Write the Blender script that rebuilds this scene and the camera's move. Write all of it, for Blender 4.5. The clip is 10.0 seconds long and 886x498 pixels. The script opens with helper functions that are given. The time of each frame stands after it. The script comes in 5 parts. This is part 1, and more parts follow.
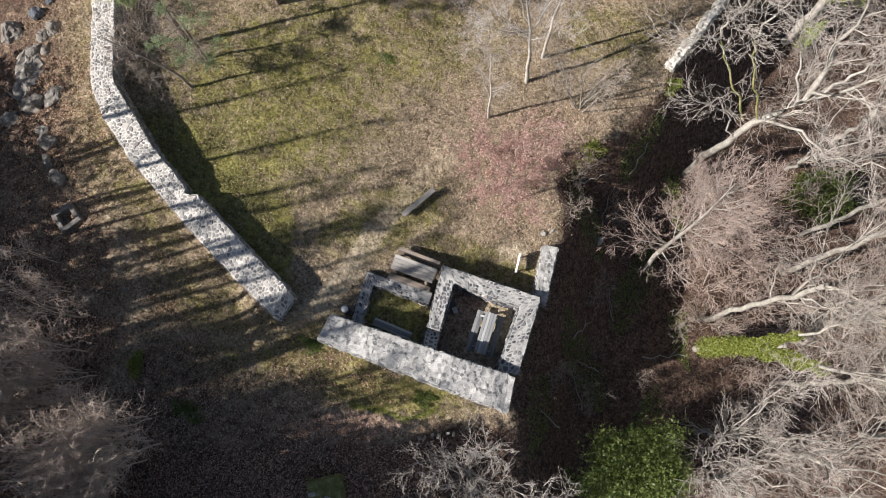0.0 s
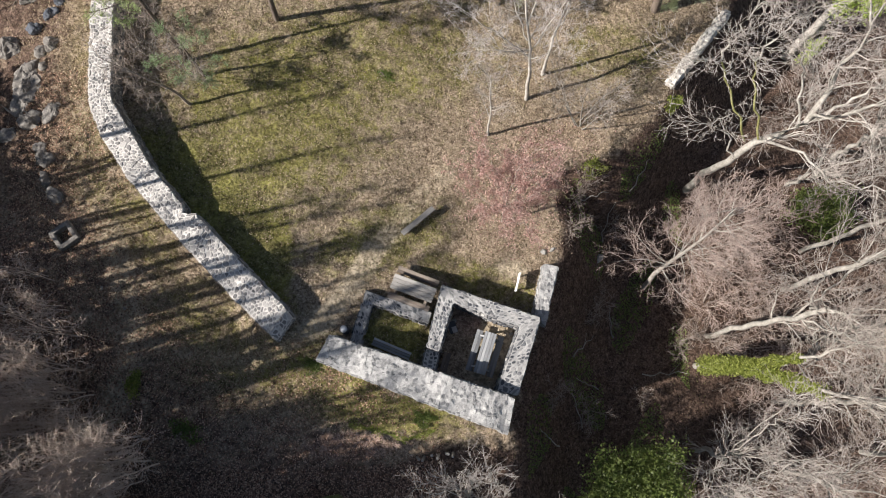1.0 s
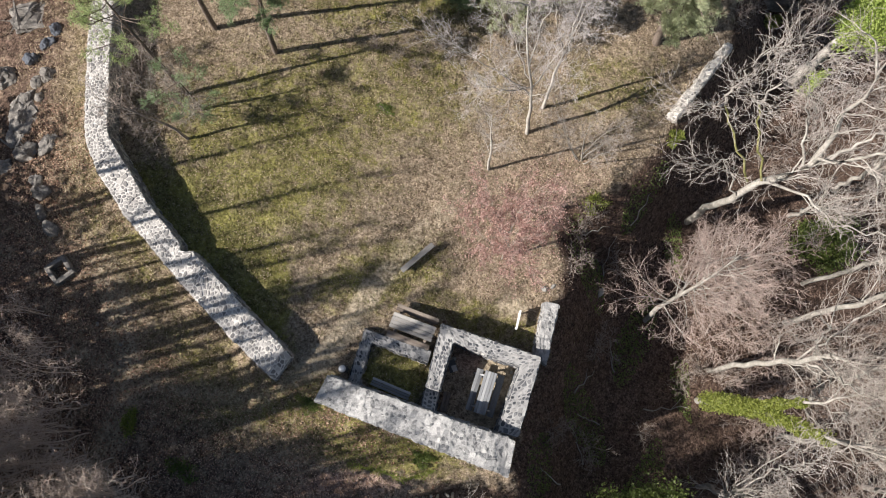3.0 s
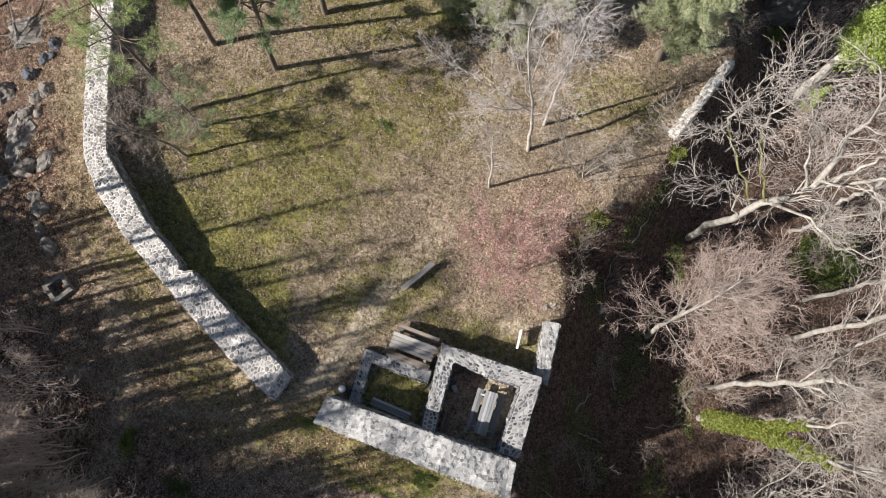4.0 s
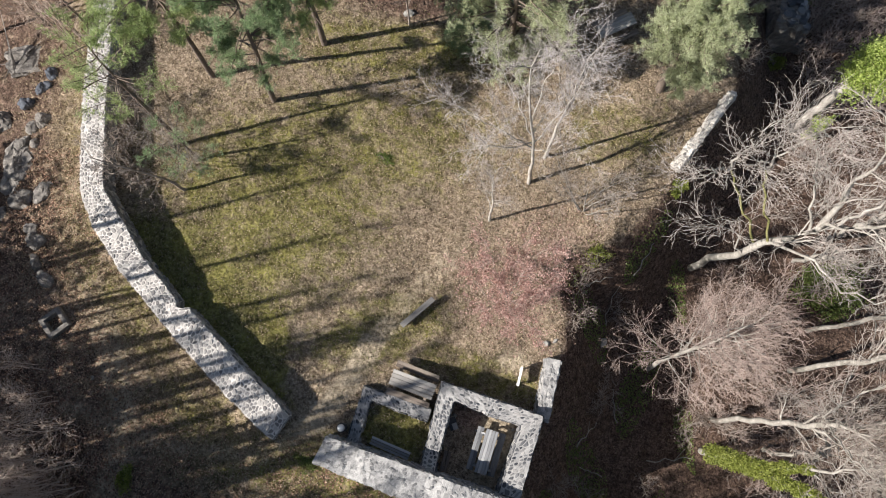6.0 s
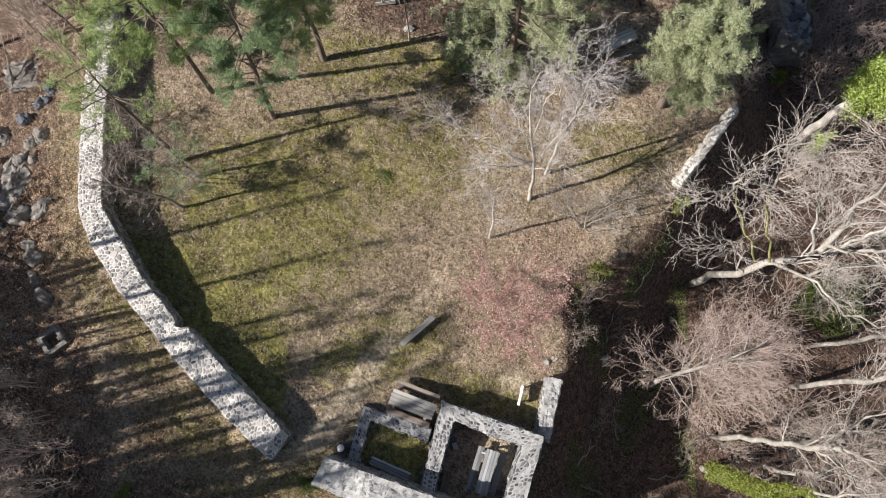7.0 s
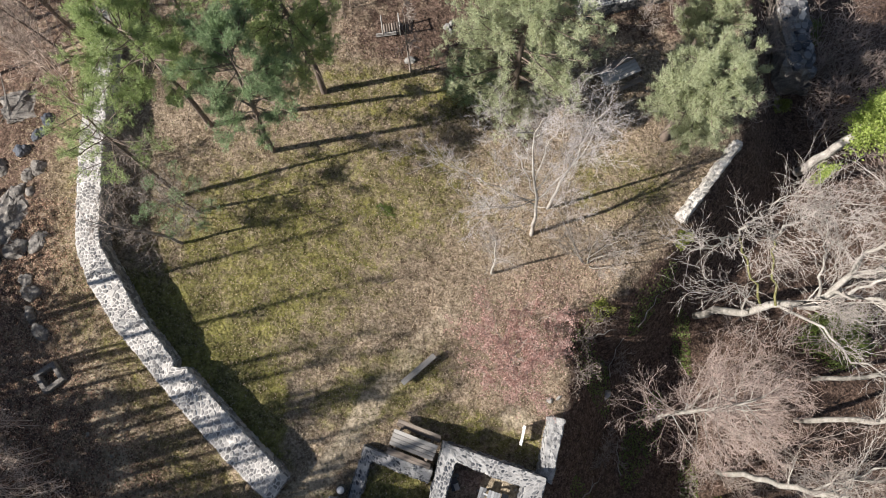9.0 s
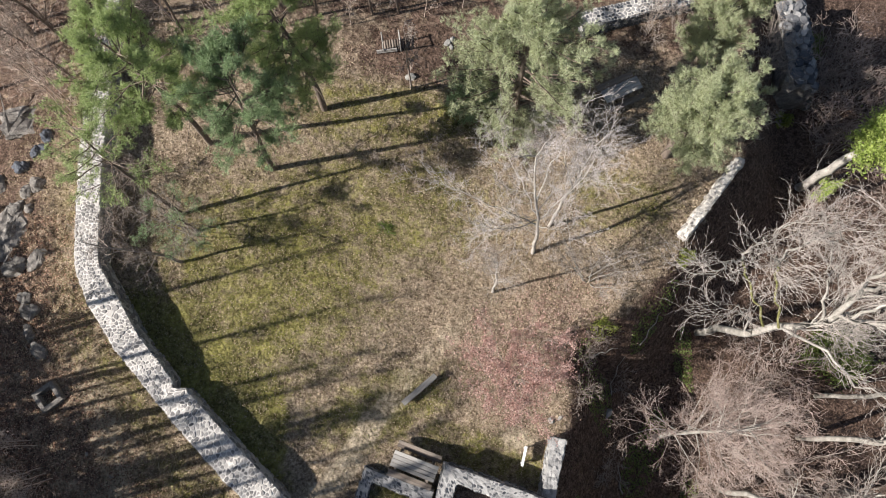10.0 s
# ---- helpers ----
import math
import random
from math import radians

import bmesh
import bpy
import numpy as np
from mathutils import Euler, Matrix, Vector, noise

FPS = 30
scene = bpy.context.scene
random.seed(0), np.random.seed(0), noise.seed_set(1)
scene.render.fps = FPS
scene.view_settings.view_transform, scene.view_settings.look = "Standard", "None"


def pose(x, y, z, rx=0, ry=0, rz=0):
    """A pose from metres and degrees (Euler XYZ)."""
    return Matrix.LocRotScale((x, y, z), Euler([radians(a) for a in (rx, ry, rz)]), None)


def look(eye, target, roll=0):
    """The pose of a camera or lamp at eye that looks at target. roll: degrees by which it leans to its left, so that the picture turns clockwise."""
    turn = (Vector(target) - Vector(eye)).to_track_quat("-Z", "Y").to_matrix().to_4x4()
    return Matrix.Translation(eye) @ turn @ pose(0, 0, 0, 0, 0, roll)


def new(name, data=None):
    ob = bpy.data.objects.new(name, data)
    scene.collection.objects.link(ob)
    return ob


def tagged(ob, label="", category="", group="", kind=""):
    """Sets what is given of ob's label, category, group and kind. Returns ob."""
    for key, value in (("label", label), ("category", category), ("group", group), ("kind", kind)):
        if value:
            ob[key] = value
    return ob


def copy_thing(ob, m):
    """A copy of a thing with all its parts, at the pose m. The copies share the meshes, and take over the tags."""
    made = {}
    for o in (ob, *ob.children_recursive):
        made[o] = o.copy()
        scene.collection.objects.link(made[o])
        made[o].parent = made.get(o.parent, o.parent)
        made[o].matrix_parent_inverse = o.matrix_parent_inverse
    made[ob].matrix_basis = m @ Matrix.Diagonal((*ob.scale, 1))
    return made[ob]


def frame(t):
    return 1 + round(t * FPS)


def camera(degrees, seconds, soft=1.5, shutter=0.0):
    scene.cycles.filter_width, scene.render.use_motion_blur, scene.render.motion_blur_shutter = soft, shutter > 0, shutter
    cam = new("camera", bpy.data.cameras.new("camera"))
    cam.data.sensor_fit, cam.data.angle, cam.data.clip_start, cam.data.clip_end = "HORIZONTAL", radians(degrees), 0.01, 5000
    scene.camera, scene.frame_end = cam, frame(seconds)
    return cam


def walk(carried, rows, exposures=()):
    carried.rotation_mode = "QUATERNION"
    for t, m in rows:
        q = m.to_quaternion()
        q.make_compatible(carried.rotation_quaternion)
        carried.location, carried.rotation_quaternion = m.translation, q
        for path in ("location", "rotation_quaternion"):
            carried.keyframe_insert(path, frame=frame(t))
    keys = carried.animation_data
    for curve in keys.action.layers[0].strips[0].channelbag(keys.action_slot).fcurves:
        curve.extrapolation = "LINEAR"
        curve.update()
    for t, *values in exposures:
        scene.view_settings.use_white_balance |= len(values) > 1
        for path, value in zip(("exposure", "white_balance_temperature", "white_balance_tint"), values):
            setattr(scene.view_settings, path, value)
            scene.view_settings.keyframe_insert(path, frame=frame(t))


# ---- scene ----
cam = camera(63.3, 10.0, soft=1.0)
METRES, EYE, TILT, LEAN, TURN = 7.4, 30.0, -78.4, 0.0, 0.0
ROWS = [
    (0.0, 0.0, 0.0, 0.0, -0.0, 0.0, 0.0),
    (0.5, -0.002, 0.01, 0.0477, -0.05, 0.07, 0.01),
    (1.0, -0.0042, 0.0196, 0.1006, -0.1, 0.11, -0.01),
    (1.5, -0.0037, 0.0307, 0.1465, -0.11, 0.19, -0.03),
    (2.0, -0.0077, 0.0406, 0.196, -0.19, 0.26, -0.06),
    (2.5, -0.0111, 0.05, 0.2413, -0.22, 0.36, -0.09),
    (4.0, -0.015, 0.0818, 0.3951, -0.22, 0.44, -0.18),
    (4.5, -0.0189, 0.092, 0.4416, -0.26, 0.49, -0.18),
    (5.0, -0.0192, 0.1003, 0.493, -0.26, 0.51, -0.2),
    (5.5, -0.0196, 0.1093, 0.5364, -0.28, 0.58, -0.2),
    (7.0, -0.0195, 0.1403, 0.6797, -0.26, 0.71, -0.21),
    (7.5, -0.0198, 0.1502, 0.7243, -0.27, 0.78, -0.22),
    (8.0, -0.0221, 0.1605, 0.7744, -0.28, 0.83, -0.22),
    (8.5, -0.0263, 0.1712, 0.8226, -0.28, 0.86, -0.23),
    (9.0, -0.0298, 0.181, 0.8771, -0.29, 0.87, -0.24),
    (9.5, -0.0334, 0.1903, 0.9259, -0.3, 0.92, -0.24),
    (10.0, -0.0366, 0.2, 0.9784, -0.31, 0.96, -0.24),
]
walk(cam, [(t, pose(0, 0, EYE, TILT, LEAN, TURN) @ pose(METRES * x, METRES * y, METRES * z, 90 + pitch, roll, yaw)) for t, x, y, z, yaw, pitch, roll in ROWS])

# ---- light ----
SUN_EAST, SUN_NORTH, SUN_UP = 0.965, 0.262, math.radians(35.5)
sun_data = bpy.data.lights.new("sun", "SUN")
sun_data.energy, sun_data.angle, sun_data.color = 5.0, radians(0.53), (1.0, 0.942, 0.885)
sun = new("sun", sun_data)
sun.matrix_world = look((0, 0, 60), (SUN_EAST * math.cos(SUN_UP), SUN_NORTH * math.cos(SUN_UP), 60 - math.sin(SUN_UP)))
world = bpy.data.worlds.new("sky")
scene.world = world
world.use_nodes = True
sky = world.node_tree.nodes.new("ShaderNodeTexSky")
sky.sky_type, sky.sun_disc, sky.sun_elevation, sky.sun_rotation = "NISHITA", False, SUN_UP, math.atan2(-SUN_EAST, -SUN_NORTH)
world.node_tree.nodes["Background"].inputs[1].default_value = 0.047
world.node_tree.links.new(sky.outputs[0], world.node_tree.nodes["Background"].inputs[0])
scene.view_settings.exposure = 0.93


# ---- materials ----
def nodes_of(name, rough=0.9, spec=0.25, metal=0.0):
    m = bpy.data.materials.new(name)
    m.use_nodes = True
    nt = m.node_tree
    b = nt.nodes["Principled BSDF"]
    b.inputs["Roughness"].default_value = rough
    b.inputs["Specular IOR Level"].default_value = spec
    b.inputs["Metallic"].default_value = metal
    return m, nt, b


def noise_node(nt, scale, detail=4.0, rough=0.6, coords=None, stretch=None):
    n = nt.nodes.new("ShaderNodeTexNoise")
    n.inputs["Scale"].default_value, n.inputs["Detail"].default_value, n.inputs["Roughness"].default_value = scale, detail, rough
    if coords is None:
        coords = nt.nodes.new("ShaderNodeTexCoord").outputs["Object"]
    if stretch:
        mp = nt.nodes.new("ShaderNodeMapping")
        mp.inputs["Scale"].default_value = stretch
        nt.links.new(coords, mp.inputs[0])
        coords = mp.outputs[0]
    nt.links.new(coords, n.inputs["Vector"])
    return n.outputs["Fac"]


def ramp(nt, fac, stops):
    r = nt.nodes.new("ShaderNodeValToRGB")
    e = r.color_ramp.elements
    while len(e) < len(stops):
        e.new(0.5)
    for k, (p, c) in zip(e, stops):
        k.position, k.color = p, (*c, 1)
    nt.links.new(fac, r.inputs[0])
    return r.outputs[0]


def mixed(nt, fac, a, b, mode="MIX"):
    n = nt.nodes.new("ShaderNodeMix")
    n.data_type, n.blend_type = "RGBA", mode
    for sock, v in ((n.inputs[0], fac), (n.inputs[6], a), (n.inputs[7], b)):
        if isinstance(v, (int, float)):
            sock.default_value = v
        elif isinstance(v, tuple):
            sock.default_value = (*v, 1)
        else:
            nt.links.new(v, sock)
    return n.outputs[2]


def calc(nt, op, a, b=0.0, c=0.0):
    n = nt.nodes.new("ShaderNodeMath")
    n.operation = op
    for sock, v in zip(n.inputs, (a, b, c)):
        if isinstance(v, (int, float)):
            sock.default_value = v
        else:
            nt.links.new(v, sock)
    return n.outputs[0]


def bump(nt, b, height, strength, distance):
    n = nt.nodes.new("ShaderNodeBump")
    n.inputs["Strength"].default_value, n.inputs["Distance"].default_value = strength, distance
    nt.links.new(height, n.inputs["Height"])
    nt.links.new(n.outputs[0], b.inputs["Normal"])


def speckled(name, colours, scale=6.0, rough=0.9, grain=60.0, relief=0.02, random_by="", spread=0.5, stretch=None, spec=0.25, metal=0.0):
    """A surface with a coarse and a fine variation; random_by 'object' or 'island' also shifts each piece's tone."""
    m, nt, b = nodes_of(name, rough, spec, metal)
    coarse = noise_node(nt, scale, 5, 0.65, None, stretch)
    fine = noise_node(nt, grain, 3, 0.6, None, stretch)
    f = calc(nt, "ADD", calc(nt, "MULTIPLY", coarse, 0.6), calc(nt, "MULTIPLY", fine, 0.4))
    if random_by:
        r = nt.nodes.new("ShaderNodeObjectInfo").outputs["Random"] if random_by == "object" else nt.nodes.new("ShaderNodeNewGeometry").outputs["Random Per Island"]
        f = calc(nt, "ADD", calc(nt, "MULTIPLY", f, 1 - spread), calc(nt, "MULTIPLY", r, spread))
    lo, hi = (0.3, 0.7) if not random_by else (0.22, 0.8)
    n = len(colours) - 1
    nt.links.new(ramp(nt, f, [(lo + (hi - lo) * i / n, c) for i, c in enumerate(colours)]), b.inputs["Base Color"])
    if relief:
        bump(nt, b, f, 0.8, relief)
    return m


def lit_through(m, share):
    """Lets some light pass through leaves."""
    nt = m.node_tree
    b, out = nt.nodes["Principled BSDF"], nt.nodes["Material Output"]
    t, mx = nt.nodes.new("ShaderNodeBsdfTranslucent"), nt.nodes.new("ShaderNodeMixShader")
    mx.inputs[0].default_value = share
    nt.links.new(b.inputs["Base Color"].links[0].from_socket, t.inputs[0])
    nt.links.new(b.outputs[0], mx.inputs[1])
    nt.links.new(t.outputs[0], mx.inputs[2])
    nt.links.new(mx.outputs[0], out.inputs[0])
    return m


STONE = speckled("pale_granite", [(0.12, 0.115, 0.114), (0.255, 0.242, 0.231), (0.385, 0.364, 0.342), (0.54, 0.51, 0.473)], 6, 0.85, 45, 0.02, "object", 0.45)
STONE_J = speckled("pale_granite_joined", [(0.12, 0.115, 0.114), (0.255, 0.242, 0.231), (0.385, 0.364, 0.342), (0.54, 0.51, 0.473)], 6, 0.85, 45, 0.02, "island", 0.45)
DARKSTONE = speckled("grey_fieldstone", [(0.05, 0.053, 0.062), (0.125, 0.127, 0.134), (0.22, 0.218, 0.217), (0.38, 0.366, 0.349)], 6, 0.85, 45, 0.012, "object", 0.6)
DARKSTONE_J = speckled("grey_fieldstone_joined", [(0.05, 0.053, 0.062), (0.125, 0.127, 0.134), (0.22, 0.218, 0.217), (0.38, 0.366, 0.349)], 6, 0.85, 45, 0.012, "island", 0.6)
PALESTONE = speckled("mortar_washed_stone", [(0.13, 0.131, 0.136), (0.24, 0.238, 0.236), (0.31, 0.305, 0.299), (0.47, 0.459, 0.44)], 9, 0.88, 40, 0.03, "object", 0.48)
PALESTONE_J = speckled("mortar_washed_stone_joined", [(0.13, 0.131, 0.136), (0.24, 0.238, 0.236), (0.31, 0.305, 0.299), (0.47, 0.459, 0.44)], 9, 0.88, 40, 0.03, "island", 0.48)
CREAMSTONE = speckled("cream_rubble", [(0.2, 0.183, 0.16), (0.42, 0.394, 0.354), (0.55, 0.52, 0.472), (0.66, 0.63, 0.578)], 6, 0.88, 40, 0.02, "object", 0.4)
CREAMSTONE_J = speckled("cream_rubble_joined", [(0.2, 0.183, 0.16), (0.42, 0.394, 0.354), (0.55, 0.52, 0.472), (0.66, 0.63, 0.578)], 6, 0.88, 40, 0.02, "island", 0.4)
MORTAR = speckled("lime_mortar", [(0.36, 0.338, 0.313), (0.6, 0.568, 0.53), (0.72, 0.687, 0.643)], 5.0, 0.95, 30, 0.04)
ROOMMORTAR = speckled("grey_lime_mortar", [(0.2, 0.196, 0.191), (0.335, 0.329, 0.32), (0.44, 0.432, 0.42)], 5.0, 0.95, 30, 0.04)
WASHMORTAR = speckled("weathered_grey_mortar", [(0.14, 0.139, 0.137), (0.35, 0.344, 0.335), (0.56, 0.548, 0.528)], 3.0, 0.95, 22, 0.06)
ROCK = speckled("boulder_rock", [(0.06, 0.055, 0.05), (0.19, 0.175, 0.158), (0.38, 0.352, 0.318)], 3.5, 0.9, 22, 0.05)
DARKROCK = speckled("dark_slate_rock", [(0.03, 0.035, 0.045), (0.09, 0.1, 0.12), (0.2, 0.2, 0.21)], 2.5, 0.8, 22, 0.05)
GREYWOOD = speckled("weathered_grey_wood", [(0.13, 0.125, 0.12), (0.3, 0.285, 0.265), (0.44, 0.42, 0.39)], 3, 0.85, 26, 0.006, "object", 0.35, (1, 14, 6))
BROWNWOOD = speckled("brown_damp_wood", [(0.07, 0.056, 0.047), (0.18, 0.147, 0.122), (0.3, 0.258, 0.218)], 3, 0.9, 26, 0.006, "object", 0.35, (1, 14, 6))
BLUEWOOD = speckled("blue_grey_wood", [(0.08, 0.083, 0.088), (0.21, 0.216, 0.224), (0.41, 0.414, 0.416)], 3, 0.85, 26, 0.006, "object", 0.42, (1, 14, 6))
BIRCHTWIG = speckled("pale_birch_twigs", [(0.3, 0.265, 0.25), (0.47, 0.43, 0.41), (0.6, 0.565, 0.54)], 0.8, 0.9, 6, 0)
BIRCH = speckled("white_birch_bark", [(0.16, 0.14, 0.12), (0.42, 0.39, 0.35), (0.6, 0.57, 0.52)], 2.5, 0.85, 18, 0.01, stretch=(1, 1, 0.5))
TWIG = speckled("pale_grey_twigs", [(0.19, 0.157, 0.136), (0.33, 0.287, 0.252), (0.5, 0.45, 0.4)], 0.8, 0.9, 6, 0)
PALETWIG = speckled("whitish_twigs", [(0.25, 0.215, 0.19), (0.4, 0.357, 0.322), (0.55, 0.5, 0.455)], 0.8, 0.9, 6, 0)
PINKTWIG = speckled("reddish_twigs", [(0.22, 0.155, 0.133), (0.35, 0.275, 0.24), (0.48, 0.405, 0.36)], 0.5, 0.9, 5, 0)
BROWNTWIG = speckled("brown_twigs", [(0.17, 0.135, 0.115), (0.31, 0.26, 0.225), (0.44, 0.385, 0.34)], 0.8, 0.9, 6, 0)
DUSKTWIG = speckled("dusky_brown_twigs", [(0.29, 0.22, 0.182), (0.48, 0.39, 0.33), (0.62, 0.535, 0.465)], 0.8, 0.9, 6, 0)
PALEBARK = speckled("pale_beech_bark", [(0.13, 0.117, 0.1), (0.3, 0.28, 0.247), (0.5, 0.473, 0.427)], 1.8, 0.85, 14, 0.012)
MOSSBARK = speckled("mossy_bark", [(0.09, 0.088, 0.04), (0.17, 0.163, 0.06), (0.3, 0.28, 0.17)], 3, 0.95, 18, 0.02)
PINEBARK = speckled("pine_bark", [(0.07, 0.055, 0.045), (0.17, 0.135, 0.11), (0.28, 0.23, 0.19)], 4, 0.95, 24, 0.02, stretch=(1, 1, 0.4))
NEEDLE = speckled("pine_needles", [(0.21, 0.285, 0.105), (0.37, 0.45, 0.195), (0.52, 0.58, 0.32)], 0.7, 0.6, 5, 0, "island", 0.45)
PALENEEDLE = speckled("pale_pine_needles", [(0.3, 0.345, 0.195), (0.48, 0.515, 0.325), (0.63, 0.65, 0.46)], 0.7, 0.6, 5, 0, "island", 0.45)
DARKNEEDLE = speckled("dark_pine_needles", [(0.15, 0.225, 0.115), (0.28, 0.375, 0.2), (0.42, 0.5, 0.3)], 0.7, 0.6, 5, 0, "island", 0.45)
BRIGHTLEAF = speckled("bright_leaves", [(0.2, 0.28, 0.06), (0.38, 0.47, 0.12), (0.54, 0.6, 0.22)], 1.2, 0.45, 7, 0, "island", 0.5, spec=0.4)
HOLLY = speckled("evergreen_leaves", [(0.06, 0.095, 0.022), (0.15, 0.195, 0.05), (0.28, 0.315, 0.11)], 1.2, 0.45, 7, 0, "island", 0.3, spec=0.4)
IVY = speckled("ivy_leaves", [(0.13, 0.165, 0.03), (0.25, 0.285, 0.06), (0.38, 0.405, 0.12)], 1.2, 0.5, 7, 0, "island", 0.5, spec=0.4)
LEAF = speckled("dry_leaves", [(0.11, 0.076, 0.052), (0.24, 0.178, 0.128), (0.34, 0.265, 0.197), (0.43, 0.352, 0.272)], 0.6, 0.85, 8, 0, "island", 0.65)
PINKLEAF = speckled("reddish_dry_leaves", [(0.26, 0.14, 0.118), (0.5, 0.315, 0.275), (0.68, 0.49, 0.44)], 0.6, 0.85, 8, 0, "island", 0.65)
DARKLEAF = speckled("dark_brown_leaves", [(0.035, 0.025, 0.02), (0.08, 0.056, 0.043), (0.18, 0.13, 0.1)], 0.6, 0.85, 8, 0, "island", 0.65)
RUSSET = speckled("russet_leaves", [(0.16, 0.085, 0.058), (0.33, 0.2, 0.138), (0.5, 0.36, 0.265)], 0.6, 0.85, 8, 0, "island", 0.7)
GRASS = speckled("winter_grass_blades", [(0.075, 0.082, 0.026), (0.145, 0.147, 0.052), (0.235, 0.22, 0.097)], 0.6, 0.8, 8, 0, "island", 0.5)
STRAW = speckled("dead_straw_blades", [(0.17, 0.125, 0.078), (0.33, 0.26, 0.17), (0.5, 0.42, 0.29)], 0.6, 0.85, 8, 0, "island", 0.6)
WHITE = speckled("white_paint", [(0.6, 0.6, 0.58), (0.75, 0.75, 0.73), (0.82, 0.82, 0.8)], 4, 0.6, 40, 0.003)
STEEL = speckled("galvanised_steel", [(0.4, 0.42, 0.44), (0.55, 0.57, 0.6), (0.65, 0.67, 0.7)], 5, 0.4, 40, 0.002, metal=0.35)
CONCRETE = speckled("old_concrete", [(0.14, 0.135, 0.125), (0.28, 0.27, 0.25), (0.4, 0.385, 0.36)], 3, 0.92, 30, 0.01)
MOSSCONCRETE = speckled("mossy_concrete", [(0.03, 0.034, 0.016), (0.1, 0.105, 0.035), (0.17, 0.165, 0.07), (0.36, 0.34, 0.28)], 3.2, 0.95, 16, 0.05)
DARKMETAL = speckled("dark_iron", [(0.03, 0.03, 0.032), (0.06, 0.06, 0.065), (0.1, 0.1, 0.1)], 5, 0.6, 40, 0.004)
ORANGEWOOD = speckled("fresh_cut_wood", [(0.3, 0.17, 0.09), (0.45, 0.28, 0.16), (0.6, 0.45, 0.3)], 5, 0.8, 40, 0.004, "object", 0.5)

for leaf_material in (PINKLEAF, NEEDLE, PALENEEDLE, DARKNEEDLE, HOLLY, IVY, BRIGHTLEAF):
    lit_through(leaf_material, 0.5)


def ground_material():
    m, nt, b = nodes_of("ground_cover", 0.95, 0.1)
    att = nt.nodes.new("ShaderNodeVertexColor")
    att.layer_name = "cover"
    sep = nt.nodes.new("ShaderNodeSeparateColor")
    nt.links.new(att.outputs[0], sep.inputs[0])
    pos = nt.nodes.new("ShaderNodeTexCoord").outputs["Object"]
    big, mid = noise_node(nt, 0.35, 5, 0.6, pos), noise_node(nt, 2.0, 6, 0.65, pos)
    fine, leafy = noise_node(nt, 11.0, 5, 0.7, pos), noise_node(nt, 34.0, 3, 0.7, pos)
    vor = nt.nodes.new("ShaderNodeTexVoronoi")
    vor.inputs["Scale"].default_value = 14.0
    nt.links.new(pos, vor.inputs["Vector"])
    leaf_tone = nt.nodes.new("ShaderNodeSeparateColor")
    nt.links.new(vor.outputs["Color"], leaf_tone.inputs[0])
    f = calc(nt, "ADD", calc(nt, "MULTIPLY", fine, 0.45), calc(nt, "ADD", calc(nt, "MULTIPLY", leafy, 0.42), calc(nt, "MULTIPLY", leaf_tone.outputs[0], 0.13)))
    litter = ramp(nt, f, [(0.34, (0.07, 0.051, 0.035)), (0.45, (0.245, 0.186, 0.131)), (0.56, (0.475, 0.38, 0.284)), (0.68, (0.65, 0.55, 0.437))])
    grass = ramp(nt, f, [(0.34, (0.065, 0.06, 0.022)), (0.46, (0.172, 0.156, 0.06)), (0.57, (0.285, 0.255, 0.112)), (0.7, (0.43, 0.38, 0.2))])
    pink = ramp(nt, f, [(0.34, (0.11, 0.073, 0.058)), (0.46, (0.3, 0.208, 0.17)), (0.57, (0.48, 0.345, 0.288)), (0.7, (0.65, 0.5, 0.427))])
    # dark brown woodland soil; over the ravine this colour also carries some shade
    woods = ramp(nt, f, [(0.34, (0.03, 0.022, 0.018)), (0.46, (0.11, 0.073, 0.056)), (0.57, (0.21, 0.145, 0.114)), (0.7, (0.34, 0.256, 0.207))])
    dirt = ramp(nt, f, [(0.3, (0.29, 0.235, 0.17)), (0.5, (0.46, 0.385, 0.285)), (0.7, (0.58, 0.5, 0.385))])

    def mask(weight, lo=0.42, hi=0.58):
        v = calc(nt, "ADD", weight, calc(nt, "ADD", calc(nt, "MULTIPLY", calc(nt, "SUBTRACT", mid, 0.5), 1.7), calc(nt, "MULTIPLY", calc(nt, "SUBTRACT", fine, 0.5), 0.9)))
        n = nt.nodes.new("ShaderNodeMapRange")
        n.inputs["From Min"].default_value, n.inputs["From Max"].default_value = lo - 0.12, hi + 0.12
        nt.links.new(v, n.inputs["Value"])
        return n.outputs[0]

    patch = noise_node(nt, 0.9, 4, 0.55, pos)
    tufts = noise_node(nt, 3.6, 3, 0.55, pos)
    clods = noise_node(nt, 8.5, 2, 0.5, pos)
    lush = mixed(nt, ramp(nt, patch, [(0.42, (0.0, 0.0, 0.0)), (0.62, (1.0, 1.0, 1.0))]), grass, mixed(nt, 0.5, grass, (0.32, 0.305, 0.085)))
    straw = mixed(nt, ramp(nt, patch, [(0.38, (0.0, 0.0, 0.0)), (0.6, (0.6, 0.6, 0.6))]), litter, mixed(nt, 0.5, litter, (0.36, 0.3, 0.22)))
    c = mixed(nt, mask(sep.outputs[0]), straw, lush)
    c = mixed(nt, mask(sep.outputs[2]), c, pink)
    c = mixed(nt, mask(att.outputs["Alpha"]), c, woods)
    c = mixed(nt, mask(sep.outputs[1]), c, dirt)
